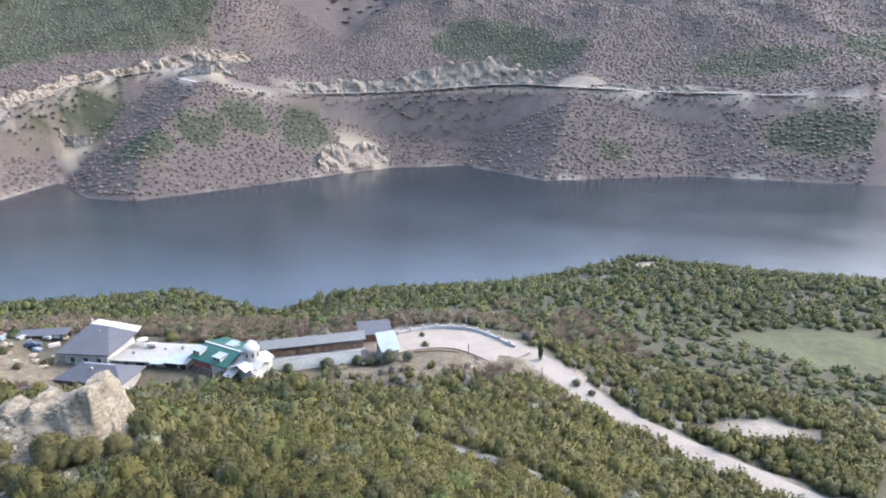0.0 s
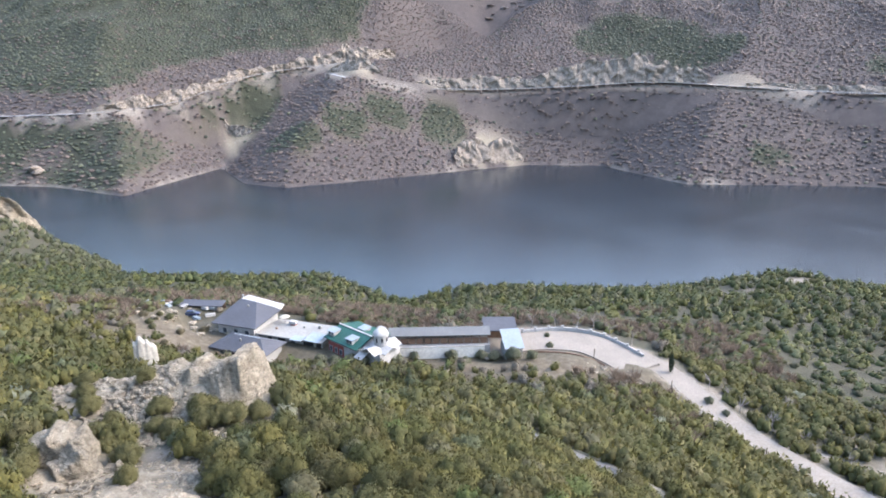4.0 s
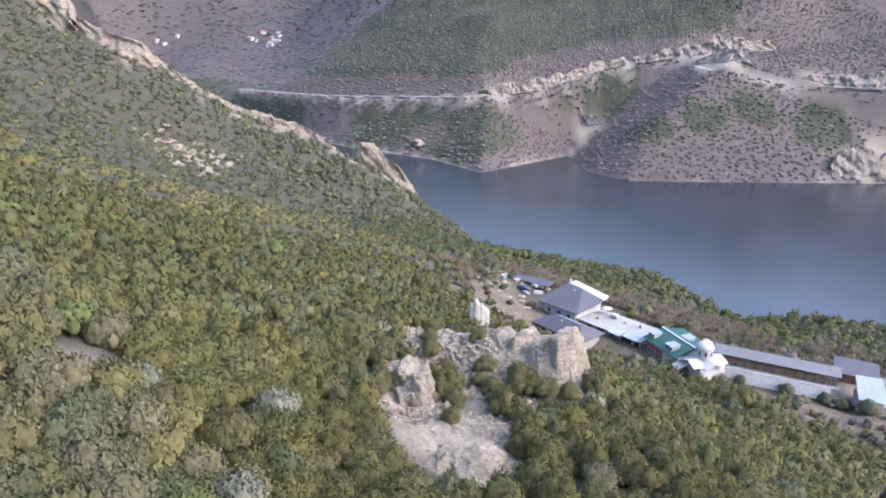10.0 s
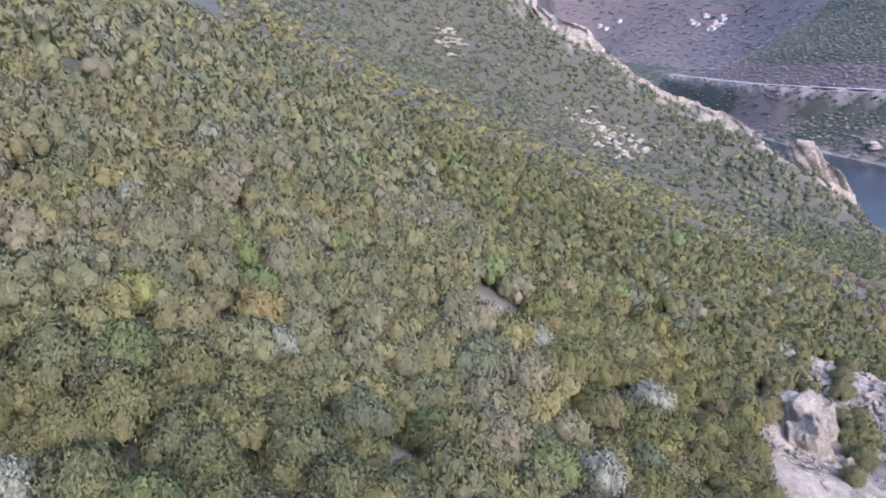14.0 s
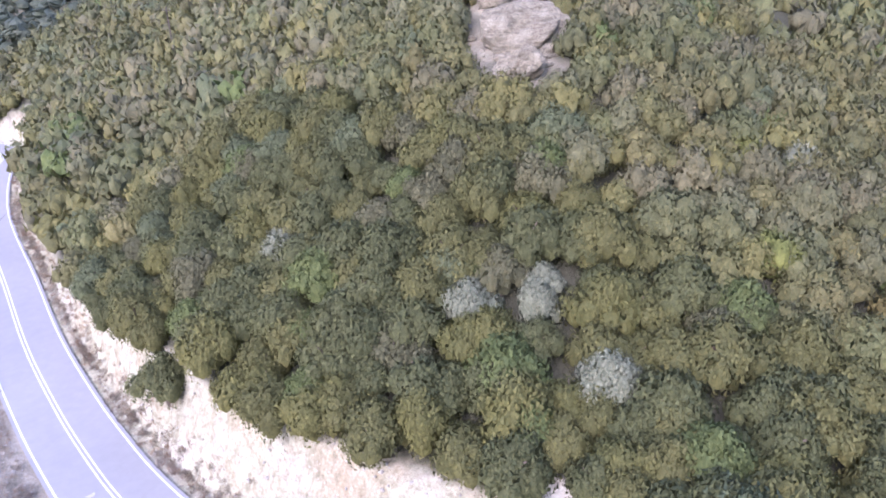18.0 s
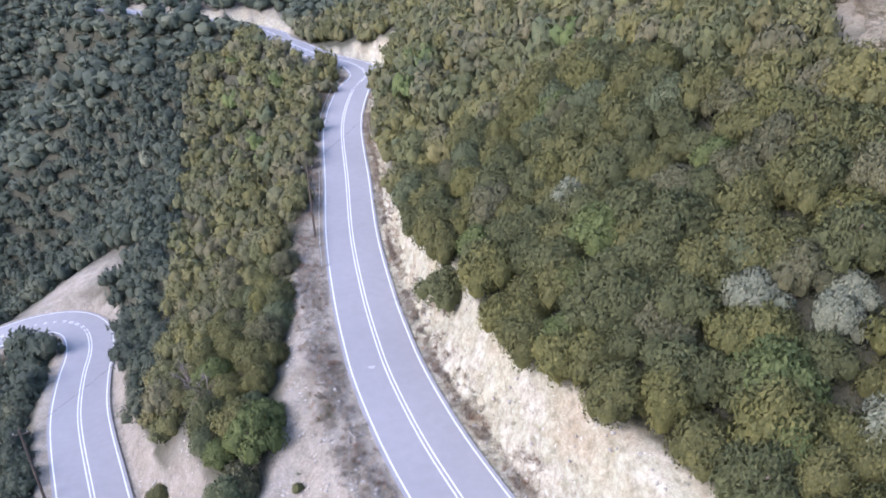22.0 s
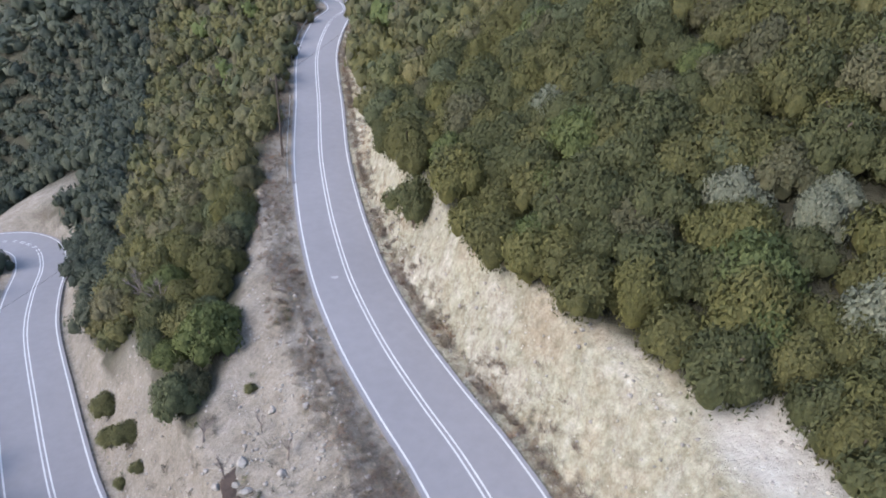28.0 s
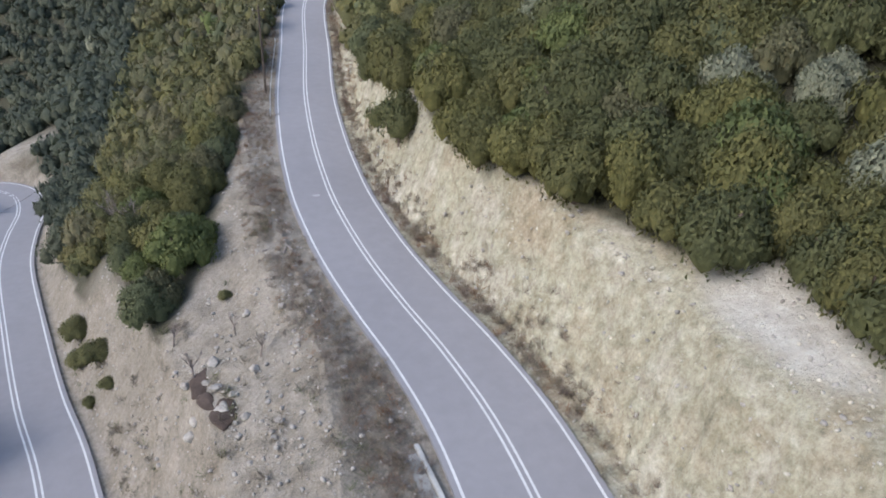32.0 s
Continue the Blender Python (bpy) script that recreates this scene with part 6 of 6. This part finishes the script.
def bare_tree(x, y, tall, seed, label, colour_mat):
    """A leafless tree: trunk, limbs and fans of twigs."""
    r = random.Random(seed)
    t = tagged(new("bare_tree"), label, "tree", "leafless trees")
    t.location = (x, y, g(x, y) - 0.1)
    trunk, twigs = bmesh.new(), bmesh.new()

    def limb(bm, p, q, a, b, n=5):
        d = (q - p).normalized()
        u = d.orthogonal().normalized()
        w = d.cross(u)
        ends = [[bm.verts.new(c + (u * math.cos(k * 2 * math.pi / n) + w * math.sin(k * 2 * math.pi / n)) * rad) for k in range(n)] for c, rad in ((p, a), (q, b))]
        for k in range(n):
            bm.faces.new((ends[0][k], ends[0][(k + 1) % n], ends[1][(k + 1) % n], ends[1][k]))

    top = Vector((r.uniform(-0.1, 0.1) * tall, r.uniform(-0.1, 0.1) * tall, tall * 0.4))
    limb(trunk, Vector((0, 0, -0.2)), top, 0.03 * tall, 0.02 * tall)
    for k in range(6):
        a, e = r.uniform(0, 6.28), r.uniform(0.6, 1.35)
        q = top + Vector((math.cos(a) * math.cos(e), math.sin(a) * math.cos(e), math.sin(e))) * tall * r.uniform(0.3, 0.5)
        limb(trunk, top, q, 0.014 * tall, 0.006 * tall)
        for j in range(9):
            s = top.lerp(q, r.uniform(0.4, 1))
            d = (q - top).normalized() + Vector([r.gauss(0, 0.5) for _ in range(3)])
            limb(twigs, s, s + d.normalized() * tall * r.uniform(0.12, 0.24), 0.006 * tall, 0.001, 3)
    part("trunk", trunk, colour_mat, t)
    tagged(part("crown", twigs, colour_mat, t), kind="stuff")


PALE_BARK = plain("pale_bark", (0.24, 0.21, 0.185), 0.9, 0.2, 4)
GREY_TWIG = plain("grey_twigs", (0.17, 0.14, 0.125), 0.9, 0.2, 4)
for k, (x, y, t) in enumerate(((-11, 174, 6), (-4, 176.5, 5.5), (2, 177, 6), (7, 176, 5.5), (11.5, 173.5, 5), (17, 168, 5), (34, 150, 5), (40, 143, 6), (46, 138, 6), (51, 133, 5.5), (38, 148, 4.5), (57, 126, 5))):
    bare_tree(x, y, t, k, "leafless pale-barked tree behind the drive", PALE_BARK)
for k, (x, y, t) in enumerate(((2.4, -31.5, 2.6), (-1.5, -30.2, 2.2), (3.8, -35.5, 2.3), (-0.2, -34, 1.8), (9.5, -57.5, 4.6), (7.2, -53, 4.2), (8.6, -55, 4.4))):
    bare_tree(x, y, t, 30 + k, "thin leafless sapling beside the road banks", GREY_TWIG)


# ---- beside the road ----
def utility_pole(x, y, z, tall, lean, label, wires=()):
    p = tagged(new("utility_pole"), label, "pole")
    p.matrix_basis = pose(x, y, z, lean, lean * 0.4, 0)
    bm = bmesh.new()
    bmesh.ops.create_cone(bm, cap_ends=True, segments=10, radius1=0.15, radius2=0.1, depth=tall + 1, matrix=Matrix.Translation((0, 0, tall / 2 - 0.5)))
    part("post", bm, POLE, p)
    boxed("crossarm", POLE, p, -0.7, 0.7, -0.05, 0.05, tall - 0.6, tall - 0.48)
    for s in (-0.6, 0, 0.6):
        bm = bmesh.new()
        bmesh.ops.create_cone(bm, cap_ends=True, segments=8, radius1=0.05, radius2=0.035, depth=0.18, matrix=Matrix.Translation((s, 0, tall - 0.38)))
        part("insulator", bm, WHITE, p)
    return p


def cable(a, b, sag, label):
    """A hanging wire between two points."""
    bm = bmesh.new()
    a, b = Vector(a), Vector(b)
    side = (b - a).cross(Vector((0, 0, 1))).normalized() * 0.012
    rows = []
    for k in range(25):
        s = k / 24
        c = a.lerp(b, s) - Vector((0, 0, sag * 4 * s * (1 - s)))
        rows.append([bm.verts.new(c + side), bm.verts.new(c + Vector((0, 0, 0.02))), bm.verts.new(c - side)])
    for p, q in zip(rows[:-1], rows[1:]):
        for i in range(3):
            bm.faces.new((p[i], p[(i + 1) % 3], q[(i + 1) % 3], q[i]))
    ob = part("overhead_cable", bm, POLE, None)
    tagged(ob, label, "cable")


utility_pole(-5.7, -75.2, g(-5.7, -75.2), 9.6, 1.0, "dark wooden utility pole beside the upper road")
utility_pole(-46, -107, g(-46, -107), 9.0, -1.0, "weathered utility pole standing in the wooded slope")
utility_pole(24.6, -56.4, g(24.6, -56.4), 8.5, 2.5, "dark utility pole below the lower road")
cable((-5.7, -75.2, g(-5.7, -75.2) + 9.2), (-46, -107, g(-46, -107) + 8.6), 1.6, "thin dark cable that crosses above the road")
cable((-5.7, -75.2, g(-5.7, -75.2) + 9.2), (24.6, -56.4, g(24.6, -56.4) + 8.0), 2.0, "thin dark cable towards the lower road")


def guard_rail(line, off, start, end, label):
    pts = finer(line, 2.0)
    p = np.array(pts)
    tan = np.gradient(p[:, :2], axis=0)
    tan /= np.linalg.norm(tan, axis=1)[:, None]
    spots = [(q[0] - t[1] * off, q[1] + t[0] * off, q[2]) for q, t in zip(p, tan) if start < -q[1] < end]
    rail = tagged(new("guard_rail"), label, "guard rail")
    bm = bmesh.new()
    prof = ((0.0, 0.45), (0.07, 0.5), (0.0, 0.58), (0.07, 0.66), (0.0, 0.74))
    rows = [[bm.verts.new((x + o, y, z + h)) for o, h in prof] for x, y, z in spots]
    for a, b in zip(rows[:-1], rows[1:]):
        for k in range(4):
            bm.faces.new((a[k], a[k + 1], b[k + 1], b[k]))
    r = bmesh.ops.solidify(bm, geom=bm.faces[:], thickness=0.02)
    part("beam", bm, GALV, rail, "corrugated steel beam")
    for x, y, z in spots[::2]:
        boxed("post", GALV, rail, x + 0.06, x + 0.16, y - 0.06, y + 0.06, z - 0.5, z + 0.72)


guard_rail(UPPER_ROAD, 3.9, 66, 92, "dented steel guard rail at the outer edge of the road")
guard_rail(UPPER_ROAD, 3.9, 104, 130, "steel guard rail at the outer edge of the bend")
c = site("culvert_head", -8.0, -18.2, 95.6, 4, "pale concrete culvert head at the edge of the road", "culvert")
boxed("apron", CONCRETE, c, -0.3, 2.2, -1.6, 1.6, -0.6, 0.06)
boxed("kerb", WHITE, c, -0.55, -0.3, -2.0, 1.8, -0.6, 0.22, "white painted kerb")
for k, (x, y, a, n) in enumerate(((-3.4, -40.6, 20, 1.9), (-4.4, -40.2, 110, 1.2), (-4.1, -40.0, 75, 1.1))):
    st = boxed("stick", PALE_BARK, None, -n / 2, n / 2, -0.05, 0.05, -0.04, 0.06)
    tagged(st, "pale broken branch lying on the gravel", "branch", "fallen branches")
    st.matrix_basis = pose(x, y, g(x, y) + 0.06 + 0.05 * k, 0, 0, a)


# ---- dry brush on the verges ----
def verge_brush():
    r = np.random.default_rng(12)
    tufts = [bare_crown(r, 44, 0.018) for _ in range(4)]
    xs, ys, size, cols = [], [], [], []
    p = np.array(finer(UPPER_ROAD, 1.0))
    tan = np.gradient(p[:, :2], axis=0)
    tan /= np.linalg.norm(tan, axis=1)[:, None]
    for q, t in zip(p, tan):
        if q[1] > 6 or q[1] < -135:
            continue
        for side, n, a, b in ((-1, 16, 4.0, 5.5), (1, 24, 4.0, 7.2)):
            for _ in range(n):
                o = side * r.uniform(a, b)
                if fractal(np.array([q[0] * 1.0]), np.array([q[1] * 1.0]), 7, 90 + side)[0] < 0.42 and r.random() < 0.6:
                    continue
                xs.append(q[0] - t[1] * o + r.normal() * 0.3)
                ys.append(q[1] + t[0] * o + r.normal() * 0.3)
                size.append(r.uniform(0.35, 0.85) if side < 0 else r.uniform(0.22, 0.7))
                cols.append((0.165, 0.13, 0.112) if r.random() < 0.6 else ((0.19, 0.115, 0.075) if r.random() < 0.3 else (0.21, 0.18, 0.14)))
    x, y = r.uniform(-6, 14, 900), r.uniform(-46, 4, 900)
    d = along(x, y, UPPER_ROAD)[0]
    ok = (d > 5) & (np.abs(along(x, y, LOWER_ROAD)[0]) > 4.2) & (fractal(x, y, 6, 95) > 0.5)
    for a, b in zip(x[ok], y[ok]):
        xs.append(a), ys.append(b), size.append(r.uniform(0.3, 0.9)), cols.append((0.12, 0.1, 0.08) if r.random() < 0.7 else (0.1, 0.105, 0.055))
    xs, ys, size = np.array(xs), np.array(ys), np.array(size)
    h = terrain(xs, ys)
    n = len(xs)
    stamped("dry_brush", tufts, r.integers(4, size=n), np.stack([xs, ys, h], 1), r.uniform(0, 6.28, n), np.stack([size, size * 0.9], 1), np.array(cols), "dry brown brush and weeds on the road verges", "brush")
    # leafless thickets by the monastery
    x, y = r.uniform(-135, 60, 3600), r.uniform(118, 225, 3600)
    h = terrain(x, y)
    keep = ((fractal(x, y, 22, 97) > 0.5) | ((y > 162) & (y < 195) & (x < 25))) & clear_of_buildings(x, y) & bare_ground(x, y, h)[0] & ((y > 160) | (y < 147))
    x, y, h = x[keep], y[keep], h[keep]
    n = len(x)
    w = r.uniform(1.2, 2.4, n)
    stamped("thicket", [bare_crown(r, 90, 0.05) for _ in range(4)], r.integers(4, size=n), np.stack([x, y, h], 1), r.uniform(0, 6.28, n), np.stack([w, w * 1.2], 1), BROWNS[r.integers(len(BROWNS), size=n)] * [1.05, 0.98, 0.82], "leafless brown thicket round the monastery", "thicket")


verge_brush()


# ---- the village far up the valley ----
def village():
    r = random.Random(5)
    tile, tile2 = plain("roof_tile", (0.26, 0.13, 0.09), 0.85, 0.2), plain("grey_tile", (0.3, 0.28, 0.26), 0.85, 0.2)
    for k in range(16):
        x, y = -1880 + r.uniform(-70, 150), 1190 + r.uniform(-40, 45)
        if k > 12:
            x, y = -2300 + r.uniform(-60, 90), 1090 + r.uniform(-40, 30)
        w, d, t = r.uniform(6, 9), r.uniform(5, 7), r.uniform(6, 9)
        h = site("house", x, y, g(x, y), r.uniform(0, 180), "distant pale house in the valley village", "house", "village houses")
        boxed("wall", WHITE, h, -w, w, -d, d, -4, t)
        roof = tile if r.random() < 0.6 else tile2
        plated("roof", roof, h, [(-w - 0.6, -d - 0.6, t), (w + 0.6, -d - 0.6, t), (w + 0.6, 0, t + 3), (-w - 0.6, 0, t + 3)], 0.3)
        plated("roof", roof, h, [(-w - 0.6, 0, t + 3), (w + 0.6, 0, t + 3), (w + 0.6, d + 0.6, t), (-w - 0.6, d + 0.6, t)], 0.3)
        for i in (-0.5, 0.5):
            boxed("window", GLASS, h, i * w - 0.8, i * w + 0.8, -d - 0.1, -d + 0.1, 2, 4.2)


village()
